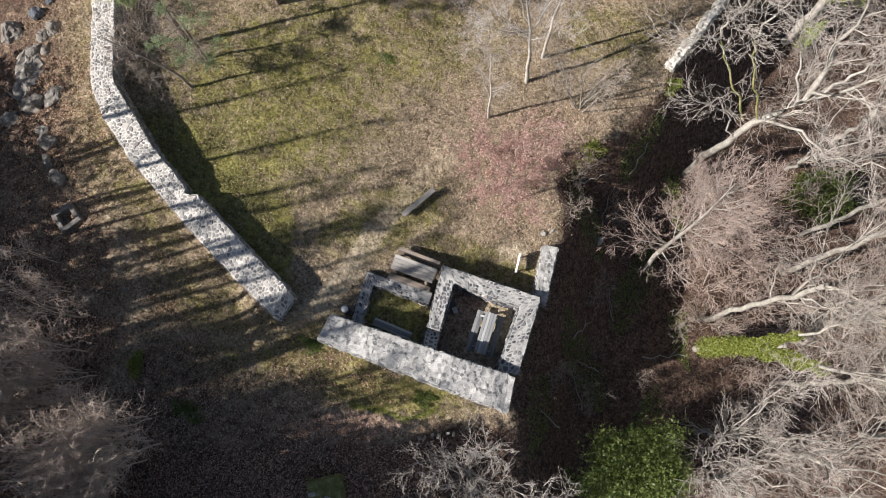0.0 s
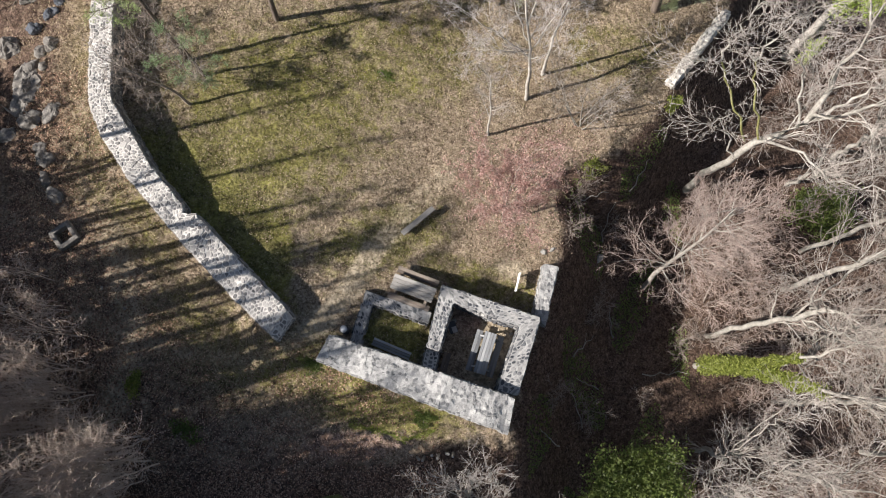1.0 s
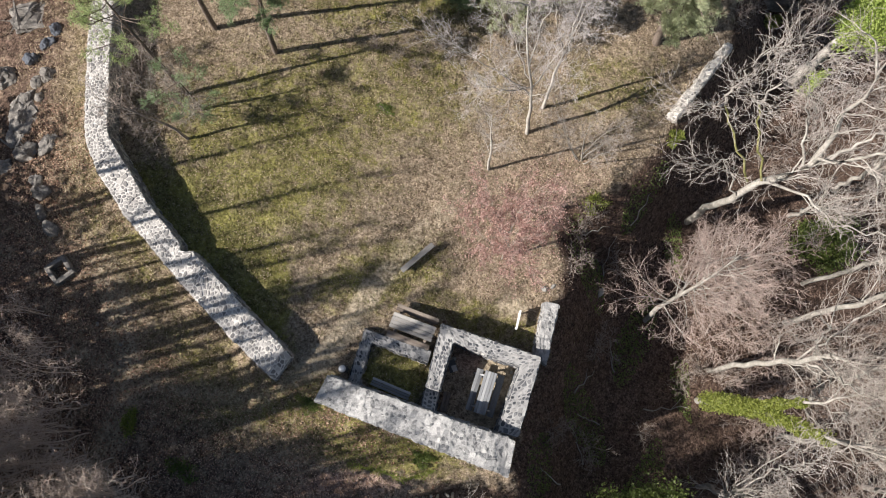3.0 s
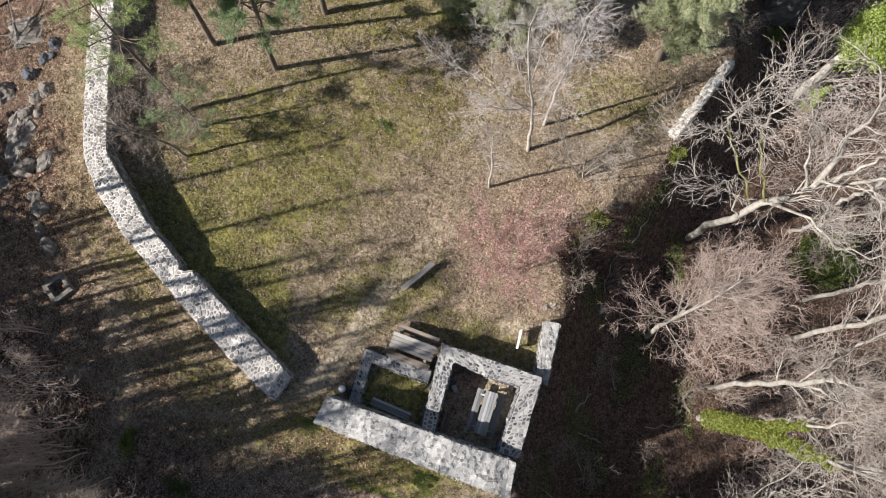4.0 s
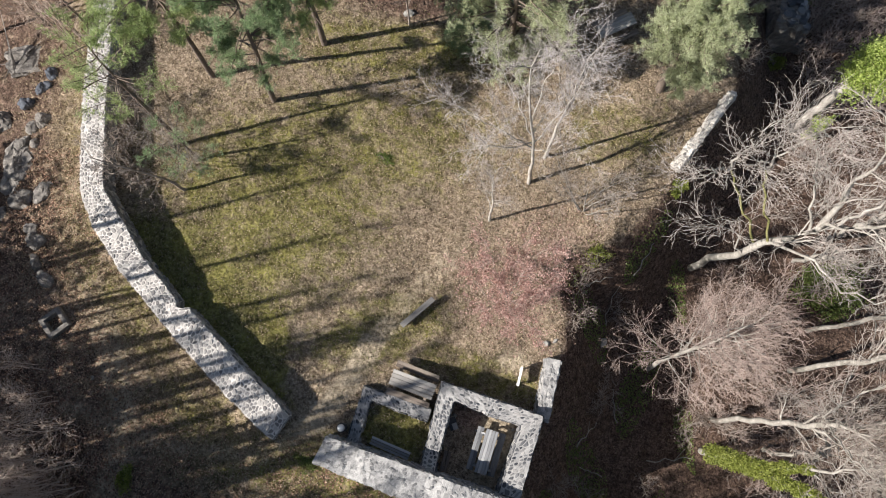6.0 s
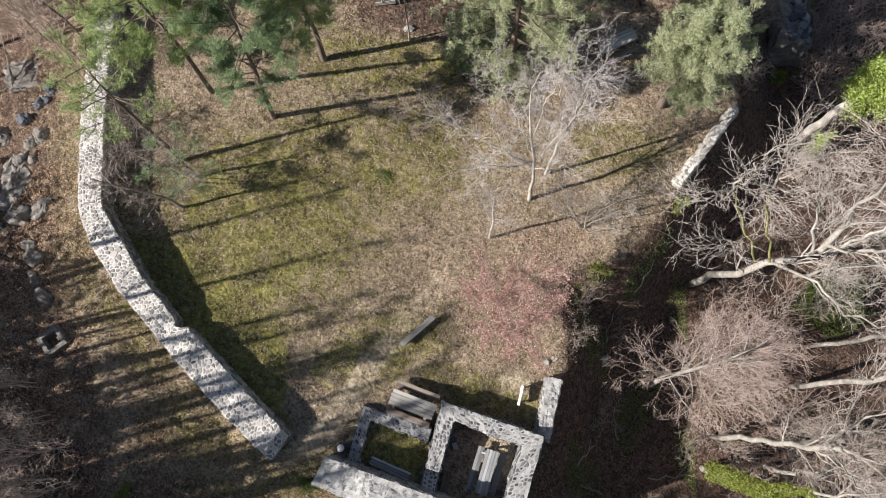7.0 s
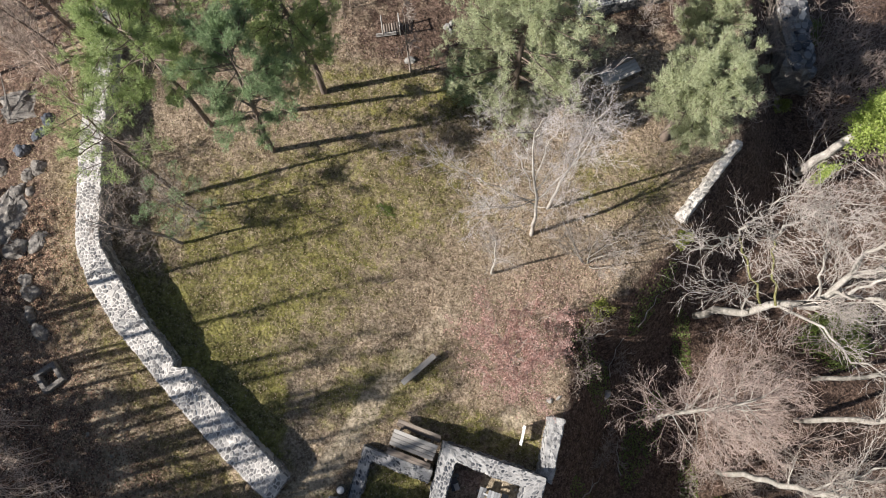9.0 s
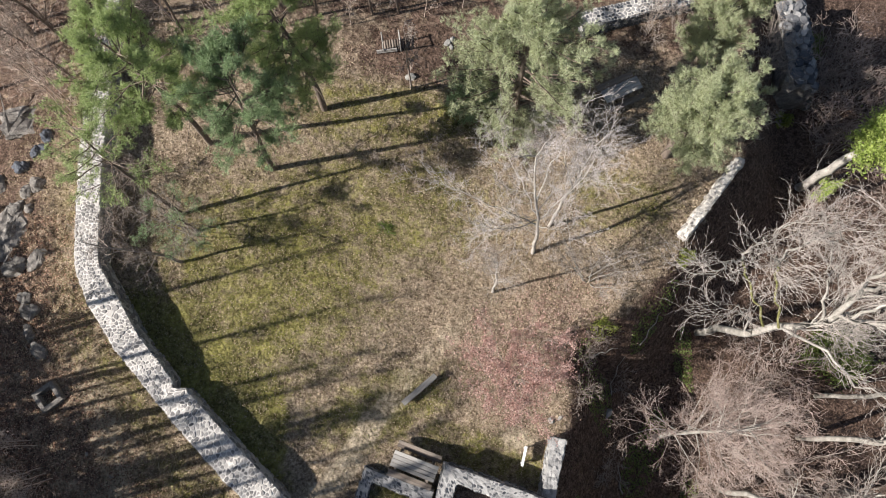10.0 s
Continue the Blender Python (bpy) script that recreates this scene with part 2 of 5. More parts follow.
    c = mixed(nt, 0.6, c, ramp(nt, big, [(0.3, (0.75, 0.75, 0.75)), (0.7, (1.0, 1.0, 1.0))]), "MULTIPLY")
    c = mixed(nt, 0.75, c, ramp(nt, tufts, [(0.34, (0.42, 0.4, 0.365)), (0.56, (1.0, 1.0, 1.0)), (0.72, (1.2, 1.18, 1.12))]), "MULTIPLY")
    c = mixed(nt, 0.6, c, ramp(nt, clods, [(0.34, (0.42, 0.4, 0.37)), (0.55, (1.0, 1.0, 1.0))]), "MULTIPLY")
    nt.links.new(c, b.inputs["Base Color"])
    bump(nt, b, calc(nt, "ADD", calc(nt, "MULTIPLY", tufts, 0.5), calc(nt, "ADD", calc(nt, "MULTIPLY", clods, 0.35), calc(nt, "MULTIPLY", f, 0.3))), 1.0, 0.16)
    return m


GROUND = ground_material()

# ---- terrain ----
WEST_LINE = [(-15.2, 60.0), (-14.9, 17.0), (-14.4, 13.0), (-12.5, 10.0), (-10.6, 7.7), (-8.4, 5.5), (-6.5, 3.6), (-4.9, 2.9), (-1.0, 1.3), (2.9, -0.2), (4.0, -6.0)]
EAST_LINE = [(2.9, -30.0), (2.9, -0.4), (3.3, 1.9), (4.35, 4.0), (4.95, 6.4), (5.3, 8.0), (5.0, 9.3), (5.4, 10.6), (7.8, 11.4), (9.4, 13.0), (10.6, 14.6), (13.6, 18.5), (14.6, 24.0), (16.0, 60.0)]


def signed(line, x, y):
    """Distance from a polyline, positive on its right."""
    best, side = np.full(np.shape(x), 1e9), np.ones(np.shape(x))
    for (ax, ay), (bx, by) in zip(line, line[1:]):
        ux, uy = bx - ax, by - ay
        k = np.clip(((x - ax) * ux + (y - ay) * uy) / (ux * ux + uy * uy), 0, 1)
        dx, dy = x - ax - k * ux, y - ay - k * uy
        d = np.hypot(dx, dy)
        near = d < best - 1e-9
        best = np.where(near, d, best)
        side = np.where(near, np.where(ux * dy - uy * dx < 0, 1.0, -1.0), side)
    return best * side


def ease(a, b, v):
    v = np.clip((v - a) / (b - a), 0, 1)
    return v * v * (3 - 2 * v)


def terrain(x, y):
    x, y = np.asarray(x, float), np.asarray(y, float)
    z = -0.05 - 0.085 * (np.clip(x, -8, 1.5) + 2) - 0.015 * np.clip(x + 8, -8, 0) - 0.03 * np.clip(x - 1.5, 0, 12.5) - 0.3 * np.exp(-((x - 1.5) ** 2 + (y - 4) ** 2) / 9) - 0.03 * (np.clip(y, 2, 30) - 8) - 0.25 * ease(0, -8, x) * ease(9, 3, y)
    w = signed(WEST_LINE, x, y)
    z = z - (w > -0.5) * (1.6 * ease(-0.2, 0.9, w) * ease(-7.5, -9.5, x) + 1.3 * ease(-0.2, 3.4, w) * ease(-9.5, -7.5, x)
                          + 0.06 * np.clip(w - 1, 0, 39) + 0.2 * np.clip(w - 1, 0, 11) * ease(4, 16, y))
    z = z + 0.22 * ease(-3.2, -0.7, w) * (w < 0.4) * ease(-5.5, -7.5, x)
    e = signed(EAST_LINE, x, y)
    z = z - (e > -0.3) * (4.3 * ease(-0.3, 3.8, e) + 0.12 * np.clip(e - 3, 0, 37))
    z = z + 0.05 * np.sin(1.7 * x + 0.6 * y) * np.sin(1.3 * y - 0.4 * x) + 0.03 * np.sin(3.9 * x + 1.0) * np.sin(4.3 * y)
    return z


def zg(x, y):
    return float(terrain(x, y))


def blob(x, y, cx, cy, rx, ry, turn=0.0):
    c, s = math.cos(turn), math.sin(turn)
    u, v = ((x - cx) * c + (y - cy) * s) / rx, (-(x - cx) * s + (y - cy) * c) / ry
    return np.clip(1.6 - 1.1 * np.hypot(u, v), 0, 1)


PATH_LINE = [(-16.0, 4.2), (-11.0, 2.6), (-7.5, 2.3), (-5.3, 3.6), (-3.9, 5.2), (-3.0, 6.8), (-1.6, 8.6), (0.2, 10.5), (1.6, 12.8), (3.0, 15.5)]
WOOD_PATH = [(-14.8, 8.0), (-14.2, 6.3), (-13.5, 4.0), (-13.6, 2.0), (-14.1, 0.4), (-15.0, -1.6)]


def covers(x, y):
    """Weights of grass, worn dirt, reddish leaves and woodland floor."""
    w, e = signed(WEST_LINE, x, y), signed(EAST_LINE, x, y)
    grass = np.maximum.reduce([0.7 * blob(x, y, -7.5, 12.8, 5.0, 5.0), 0.58 * blob(x, y, -3.5, 16.0, 6.5, 3.2), 0.6 * blob(x, y, -2, 20.5, 6, 2), 0.6 * blob(x, y, -1.9, 3.4, 1.4, 1.2),
                               0.75 * blob(x, y, -6.0, 2.0, 2.5, 1.5), 0.85 * blob(x, y, -2.6, 0.2, 3.6, 0.9, -0.15), 0.5 * blob(x, y, -13.4, 8.0, 3.2, 1.4, -0.85), 0.55 * blob(x, y, -10.5, 3.0, 4, 2.5, -0.8), 0.5 * blob(x, y, 8.0, 16.5, 3, 2), 0.6 * blob(x, y, 1.6, 5.6, 3.4, 1.0, -0.3), 0.62 * blob(x, y, -2.6, 7.4, 3.4, 1.6, 0.35), 0.9 * blob(x, y, -1.9, 3.4, 1.6, 1.5), 0.7 * blob(x, y, -4.0, 0.9, 3.0, 1.2, -0.4)])
    grass = np.maximum(grass, 0.95 * ease(-4.6, -2.2, w) * (w < 0) * ease(13.5, 11.0, y) * ease(-5.5, -7.0, x))
    red_west = 0.4 * ease(2.6, 5.0, w) * ease(16.0, 12.0, y)
    d = np.abs(signed(PATH_LINE, x, y))
    dirt = np.maximum(np.clip(1.5 - d * 2.1, 0, 1.0) * (0.5 + 0.5 * ease(8.6, 6.4, y)) * ease(13.0, 9.5, y) * (0.55 + 0.45 * ease(-7.0, -5.0, x)), np.maximum(0.8 * blob(x, y, 3.0, 6.2, 0.7, 0.5), 0.95 * blob(x, y, 2.2, 2.5, 1.1, 1.9, -0.3)))
    dirt = np.maximum(dirt, np.clip(1.3 - np.abs(signed(WOOD_PATH, x, y)) * 1.4, 0, 0.95))
    pink = np.maximum(np.maximum(0.95 * blob(x, y, 1.5, 3.8, 1.1, 0.6, -0.3), 0.3 * blob(x, y, 3.1, 8.8, 2.1, 1.7, 0.4)), 0.45 * blob(x, y, 4.2, 11.2, 3.0, 1.5, 0.5))
    pink = np.maximum(pink, 0.95 * blob(x, y, -3.9, -1.25, 2.3, 0.62, 0.05))
    pink = np.maximum(pink, red_west)
    grass = np.maximum(grass, 0.42 * ease(0.2, 1.0, w) * ease(5.5, 3.5, w) * ease(7.0, 10.0, y))
    # the ravine's dark soil starts at the wall, deepening the shade there by colour
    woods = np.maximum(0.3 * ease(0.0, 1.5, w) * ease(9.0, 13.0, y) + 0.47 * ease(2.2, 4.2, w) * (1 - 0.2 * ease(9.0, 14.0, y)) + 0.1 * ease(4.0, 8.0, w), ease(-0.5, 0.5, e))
    woods = np.maximum(woods, 0.62 * ease(23.0, 25.5, y + 0.1 * x) * (x < 14.5))
    woods = np.maximum(woods, 0.85 * blob(x, y, -1.2, 23.6, 3.4, 2.0))
    woods = np.maximum(woods, 0.2 * blob(x, y, 0.8, 3.0, 0.9, 1.6))
    woods = np.maximum(woods, 0.95 * ease(-0.7, -1.7, y - 0.4 * np.clip(x, -2, 0)))
    woods = np.maximum(woods, 0.36 * blob(x, y, -5.0, 0.9, 3.6, 1.5, -0.3))
    return grass, dirt, pink, woods


def stepped(a, b, step, far, growth=1.35):
    v, out, d = list(np.arange(a, b + 1e-6, step)), [], step
    lo, hi, left, right = a, b, [], []
    while hi < far:
        d *= growth
        lo, hi = lo - d, hi + d
        left.append(lo), right.append(hi)
    return np.array(left[::-1] + v + right)


def make_ground():
    xs, ys = stepped(-28, 28, 0.27, 900), stepped(-10, 34, 0.27, 900)
    gx, gy = np.meshgrid(xs, ys)
    gz = terrain(gx, gy)
    me = bpy.data.meshes.new("ground")
    nx, ny = len(xs), len(ys)
    i = (np.arange(ny - 1)[:, None] * nx + np.arange(nx - 1)[None, :]).ravel()
    quads = np.stack([i, i + 1, i + nx + 1, i + nx], 1)
    me.vertices.add(nx * ny)
    me.vertices.foreach_set("co", np.stack([gx, gy, gz], 2).ravel())
    me.loops.add(quads.size)
    me.loops.foreach_set("vertex_index", quads.ravel())
    me.polygons.add(len(quads))
    me.polygons.foreach_set("loop_start", np.arange(len(quads)) * 4)
    me.update(calc_edges=True)
    me.validate()
    me.polygons.foreach_set("use_smooth", np.ones(len(quads), bool))
    att = me.color_attributes.new("cover", "FLOAT_COLOR", "POINT")
    att.data.foreach_set("color", np.stack([c.ravel() for c in covers(gx, gy)], 1).ravel())
    me.materials.append(GROUND)
    return tagged(new("ground", me), "sloping ground of winter grass, dry leaves and woodland soil", "ground", kind="structure")


make_ground()


# ---- mesh helpers ----
def mesh_of(name, verts, faces, material, smooth=False):
    me = bpy.data.meshes.new(name)
    me.from_pydata([tuple(map(float, v)) for v in verts], [], faces)
    if smooth:
        me.polygons.foreach_set("use_smooth", np.ones(len(me.polygons), bool))
    me.materials.append(material)
    return me


def fast_mesh(name, verts, faces, material, smooth=False):
    """From arrays, with faces all of one size."""
    me = bpy.data.meshes.new(name)
    verts, faces = np.asarray(verts, np.float32), np.asarray(faces, np.int32)
    k = faces.shape[1]
    me.vertices.add(len(verts))
    me.vertices.foreach_set("co", verts.ravel())
    me.loops.add(faces.size)
    me.loops.foreach_set("vertex_index", faces.ravel())
    me.polygons.add(len(faces))
    me.polygons.foreach_set("loop_start", np.arange(len(faces), dtype=np.int32) * k)
    me.update(calc_edges=True)
    if smooth:
        me.polygons.foreach_set("use_smooth", np.ones(len(faces), bool))
    me.materials.append(material)
    return me


def child(name, me, parent, label="", m=None):
    ob = new(name, me)
    ob.parent = parent
    if m is not None:
        ob.matrix_basis = m
    return tagged(ob, label)


def part(name, bm, material, parent, label="", m=None, smooth=False):
    me = bpy.data.meshes.new(name)
    bm.to_mesh(me)
    bm.free()
    if smooth:
        me.polygons.foreach_set("use_smooth", np.ones(len(me.polygons), bool))
    me.materials.append(material)
    return child(name, me, parent, label, m)


def thing(name, m, label, category, group="", kind=""):
    ob = new(name)
    ob.empty_display_size = 0.2
    ob.matrix_basis = m
    return tagged(ob, label, category, group, kind)


def board(lx, ly, lz, bevel=0.008, wear=0.004, seed=0):
    """A worn board, its centre at the origin."""
    rng = random.Random(seed)
    bm = bmesh.new()
    bmesh.ops.create_cube(bm, size=1.0)
    bmesh.ops.scale(bm, vec=(lx, ly, lz), verts=bm.verts)
    bmesh.ops.bevel(bm, geom=list(bm.edges), offset=bevel, segments=1, affect="EDGES")
    for v in bm.verts:
        v.co += Vector([rng.uniform(-wear, wear) for _ in range(3)])
    return bm


def pole(r0, r1, h, sides=10, wobble=0.0, seed=0):
    rng = random.Random(seed)
    bm = bmesh.new()
    bmesh.ops.create_cone(bm, cap_ends=True, segments=sides, radius1=r0, radius2=r1, depth=h)
    bmesh.ops.translate(bm, vec=(0, 0, h / 2), verts=bm.verts)
    bmesh.ops.bevel(bm, geom=[e for e in bm.edges if abs(e.verts[0].co.z - e.verts[1].co.z) < 1e-6], offset=min(r0, r1) * 0.2, segments=1, affect="EDGES")
    for v in bm.verts:
        v.co += Vector([rng.uniform(-wobble, wobble) for _ in range(3)])
    return bm


# ---- masonry ----
def clip(poly, px, py, nx, ny):
    """The part of a polygon where (p - (px, py)) . n <= 0."""
    out = []
    for (ax, ay), (bx, by) in zip(poly, poly[1:] + poly[:1]):
        da, db = (ax - px) * nx + (ay - py) * ny, (bx - px) * nx + (by - py) * ny
        if da <= 0:
            out.append((ax, ay))
        if da * db < 0:
            k = da / (da - db)
            out.append((ax + (bx - ax) * k, ay + (by - ay) * k))
    return out


def rubble(rng, length, height, size, gap, drop=0.0, merge=0.16):
    """Irregular stones that fill a rectangle, as polygons with joints between them."""
    seeds, rows = [], max(2, round(height / (size * 0.88)))
    for r in range(rows):
        n = max(2, round(length / size))
        for c in range(n):
            seeds.append(((c + 0.5 + (0.25 if r % 2 else -0.25) + rng.uniform(-0.36, 0.36)) * length / n, (r + 0.5 + rng.uniform(-0.36, 0.36)) * height / rows))
    seeds = [p for p in seeds if rng.random() > merge]
    arr = np.array(seeds)
    out = []
    for i, (sx, sy) in enumerate(seeds):
        if rng.random() < drop:
            continue
        g = gap * rng.uniform(0.6, 1.5)
        edge = gap * 0.35
        poly = [(edge, edge), (length - edge, edge), (length - edge, height - edge), (edge, height - edge)]
        d = np.hypot(arr[:, 0] - sx, arr[:, 1] - sy)
        for j in np.argsort(d)[1:14]:
            ox, oy = seeds[j]
            nx, ny = (ox - sx) / d[j], (oy - sy) / d[j]
            k = d[j] / 2 - g / 2
            poly = clip(poly, sx + nx * k, sy + ny * k, nx, ny)
            if len(poly) < 3:
                break
        if len(poly) < 3:
            continue
        # cut the corners, as on worn stones
        cut = []
        for (ax, ay), (bx, by) in zip(poly, poly[1:] + poly[:1]):
            k = rng.uniform(0.18, 0.32)
            cut += [(ax + (bx - ax) * k, ay + (by - ay) * k), (bx + (ax - bx) * k, by + (ay - by) * k)]
        out.append(cut)
    return out


def stone_shape(poly, place, rng, proud):
    """Vertices and faces of one stone; place(s, t, out) lays a point into the world."""
    n = len(poly)
    cx, cy = sum(p[0] for p in poly) / n, sum(p[1] for p in poly) / n
    h, tx, ty = proud * rng.uniform(0.1, 1.6), rng.uniform(-0.07, 0.07), rng.uniform(-0.07, 0.07)
    lift = lambda x, y: h + (x - cx) * tx + (y - cy) * ty
    v = [place(x, y, -0.03) for x, y in poly]
    v += [place(cx + (x - cx) * 0.97, cy + (y - cy) * 0.97, lift(x, y) * 0.6) for x, y in poly]
    v += [place(cx + (x - cx) * 0.84, cy + (y - cy) * 0.84, lift(x, y) + rng.uniform(-0.004, 0.004)) for x, y in poly]
    f = [(i, (i + 1) % n, n + (i + 1) % n, n + i) for i in range(n)] + [(n + i, n + (i + 1) % n, 2 * n + (i + 1) % n, 2 * n + i) for i in range(n)]
    f.append(tuple(range(2 * n, 3 * n)))
    return v, f


def masonry(name, sections, label, size, gap, proud, stone, stone_joined, seed, near=None, rough=0.02, drop=0.0, kind="structure", faces=(1, 1), ragged=0.025, mortar=None):
    """A rubble wall: sections are (left edge x, y, right edge x, y, top height) along it. Its top stones are parts; its faces' stones are joined."""
    rng = random.Random(seed)
    sec = np.array(sections, float)
    mid = (sec[:, 0:2] + sec[:, 2:4]) / 2
    run = np.concatenate([[0], np.cumsum(np.hypot(*np.diff(mid, axis=0).T))])
    length, width = run[-1], float(np.mean(np.hypot(sec[:, 0] - sec[:, 2], sec[:, 1] - sec[:, 3])))

    def at(s):
        a = np.array([np.interp(s, run, sec[:, k]) for k in range(5)])
        d = (a[2:4] - a[0:2]) / np.hypot(a[2] - a[0], a[3] - a[1])
        a[0:2] += d * ragged * (noise.noise(Vector((s * 1.7, seed, 0))) + 0.6 * noise.noise(Vector((s * 5.1, seed, 3))))
        a[2:4] += d * ragged * (noise.noise(Vector((s * 1.7, seed, 7))) + 0.6 * noise.noise(Vector((s * 5.1, seed, 9))))
        return a

    table = np.linspace(0, length, max(8, int(length / 0.25)))
    low_at = [terrain(np.interp(table, run, sec[:, 2 * k]), np.interp(table, run, sec[:, 2 * k + 1])) for k in (0, 1)]
    soil = lambda s, side: float(np.interp(s, table, low_at[side]))

    def uneven(s, t):
        p = Vector((s * 1.3 + seed, t * 1.3, seed * 0.37))
        return rough * 2.0 * noise.noise(p) + rough * noise.noise(p * 4)

    def top_point(s, t, out):
        a = at(s)
        k = t / width
        return (a[0] + (a[2] - a[0]) * k, a[1] + (a[3] - a[1]) * k, a[4] + uneven(s, t) + out)

    ob = thing(name, pose(0, 0, 0), label, "stone wall", kind=kind)
    # body
    ns, nt = max(2, int(length / 0.2)), 5
    verts, quads = [], []
    ring = 0
    for i in range(ns + 1):
        s = length * i / ns
        a = at(s)
        row = []
        for side, t in ((0, 0.0), (1, width)):
            bx, by = (a[0], a[1]) if side == 0 else (a[2], a[3])
            ox, oy = (a[0] - a[2], a[1] - a[3]) if side == 0 else (a[2] - a[0], a[3] - a[1])
            n = math.hypot(ox, oy)
            zb = soil(s, side) - 0.5
            zt = top_point(s, t, 0)[2]
            col = []
            for q in range(5):
                k = q / 5
                w = rough * 0.8 * noise.noise(Vector((s * 2, k * 4, side * 9 + seed)))
                col.append((bx + ox / n * (0.05 * (1 - k) + w), by + oy / n * (0.05 * (1 - k) + w), zb + (zt - zb) * k))
            row.append(col)
        tops = [top_point(s, width * q / nt, 0) for q in range(nt + 1)]
        line = row[0] + tops + row[1][::-1]
        ring = len(line)
        verts += line
    for i in range(ns):
        for q in range(ring - 1):
            a = i * ring + q
            quads.append((a, a + ring, a + ring + 1, a + 1))
    quads.append(tuple(range(ring)))
    quads.append(tuple(ns * ring + q for q in range(ring))[::-1])
    child("mortar_core", mesh_of("mortar_core", verts, quads, mortar or MORTAR), ob, "pale lime mortar core")
    # top stones
    joined_v, joined_f = [], []

    def join(v, f):
        base = len(joined_v)
        joined_v.extend(v)
        joined_f.extend(tuple(base + i for i in q) for q in f)

    for poly in rubble(rng, length, width, size, gap, drop):
        v, f = stone_shape(poly, top_point, rng, proud)
        c = np.mean(np.array(v), axis=0)
        if near is None or near(c):
            me = mesh_of("stone", np.array(v) - c, f, stone)
            child("stone", me, ob, m=Matrix.Translation(c))
        else:
            join(v, f)
    # stones of the two faces
    for side in (0, 1):
        if not faces[side]:
            continue
        tall = max(float(sec[k, 4]) - zg(sec[k, 2 * side], sec[k, 2 * side + 1]) for k in range(len(sec))) + 0.3

        def face_point(s, t, out):
            a = at(s)
            bx, by = (a[0], a[1]) if side == 0 else (a[2], a[3])
            ox, oy = (a[0] - a[2], a[1] - a[3]) if side == 0 else (a[2] - a[0], a[3] - a[1])
            n = math.hypot(ox, oy)
            z = a[4] - 0.03 - t
            o = out + 0.03 + 0.05 * max(0, min(1, t / max(0.3, a[4] - soil(s, side))))
            return (bx + ox / n * o, by + oy / n * o, z)

        for poly in rubble(rng, length, tall, size * 1.35, gap, drop):
            sc = sum(p[0] for p in poly) / len(poly)
            low = at(sc)[4] - soil(sc, side) + 0.15
            if sum(p[1] for p in poly) / len(poly) < low:
                join(*stone_shape(poly, face_point, rng, proud))
    # stones of the two ends
    for s_end in (0.0, length):
        a = at(s_end)
        b = at(abs(s_end - 0.1))
        d = np.array([(a[0] + a[2] - b[0] - b[2]), (a[1] + a[3] - b[1] - b[3])])
        d /= np.hypot(*d)
        tall = a[4] - min(zg(a[0], a[1]), zg(a[2], a[3])) + 0.1
        if tall < 0.15:
            continue

        def end_point(s, t, out):
            k = s / width
            return (a[0] + (a[2] - a[0]) * k + d[0] * out, a[1] + (a[3] - a[1]) * k + d[1] * out, a[4] - 0.03 - t)

        for poly in rubble(rng, width, tall, size, gap, drop):
            join(*stone_shape(poly, end_point, rng, proud))
    if joined_v:
        tagged(child("face_stones", mesh_of("face_stones", joined_v, joined_f, stone_joined), ob, "rubble stones set in the faces"), kind="stuff")
    return ob


# left is the outer side
masonry("wall_west", [(-15.6, 26.0, -14.6, 26.0, 1.1), (-15.45, 21.0, -14.5, 21.0, 1.3), (-15.29, 16.9, -14.31, 16.9, 1.5), (-14.95, 13.4, -14.05, 13.6, 1.65), (-14.75, 12.6, -13.95, 13.1, 1.68), (-14.1, 11.3, -13.15, 11.83, 1.7),
                      (-13.02, 9.76, -12.11, 10.2, 1.65), (-11.2, 7.65, -10.62, 8.45, 1.52), (-11.0, 7.45, -10.62, 8.1, 1.52), (-10.85, 7.25, -10.12, 8.12, 1.5), (-8.73, 5.03, -8.05, 6.0, 1.4), (-7.15, 3.5, -6.45, 4.4, 1.2), (-6.95, 3.3, -6.27, 4.2, 1.1), (-6.7, 3.06, -6.09, 3.96, 0.72)],
        "ruined castle wall of pale rubble stone and lime mortar", 0.16, 0.034, 0.02, STONE, STONE_J, 11, near=lambda c: c[1] < 7.2 + 1.2 * math.sin(c[0] * 37), ragged=0.05)
masonry("wall_south", [(-4.99, 2.23, -4.49, 3.22, 1.45), (-2.5, 1.3, -2.0, 2.36, 1.65), (0.0, 0.36, 0.45, 1.52, 1.65), (2.54, -0.6, 2.83, 0.74, 1.4)],
        "thick rubble wall with worn pale mortar top", 0.135, 0.024, 0.013, PALESTONE, PALESTONE_J, 12, rough=0.06, drop=0.34, ragged=0.06, mortar=WASHMORTAR, near=lambda c: c[0] > -1.6)
masonry("wall_right_room", [(-0.62, 2.75, -0.14, 2.6, 0.8), (-0.02, 5.3, 0.44, 4.59, 0.82), (4.0, 3.96, 3.18, 3.59, 0.82), (2.98, 0.85, 2.2, 1.05, 0.85)],
        "low room wall of grey fieldstones in bright mortar", 0.16, 0.046, 0.02, DARKSTONE, DARKSTONE_J, 13, mortar=ROOMMORTAR, rough=0.03, drop=0.16, ragged=0.035, near=lambda c: c[1] > 1.7)
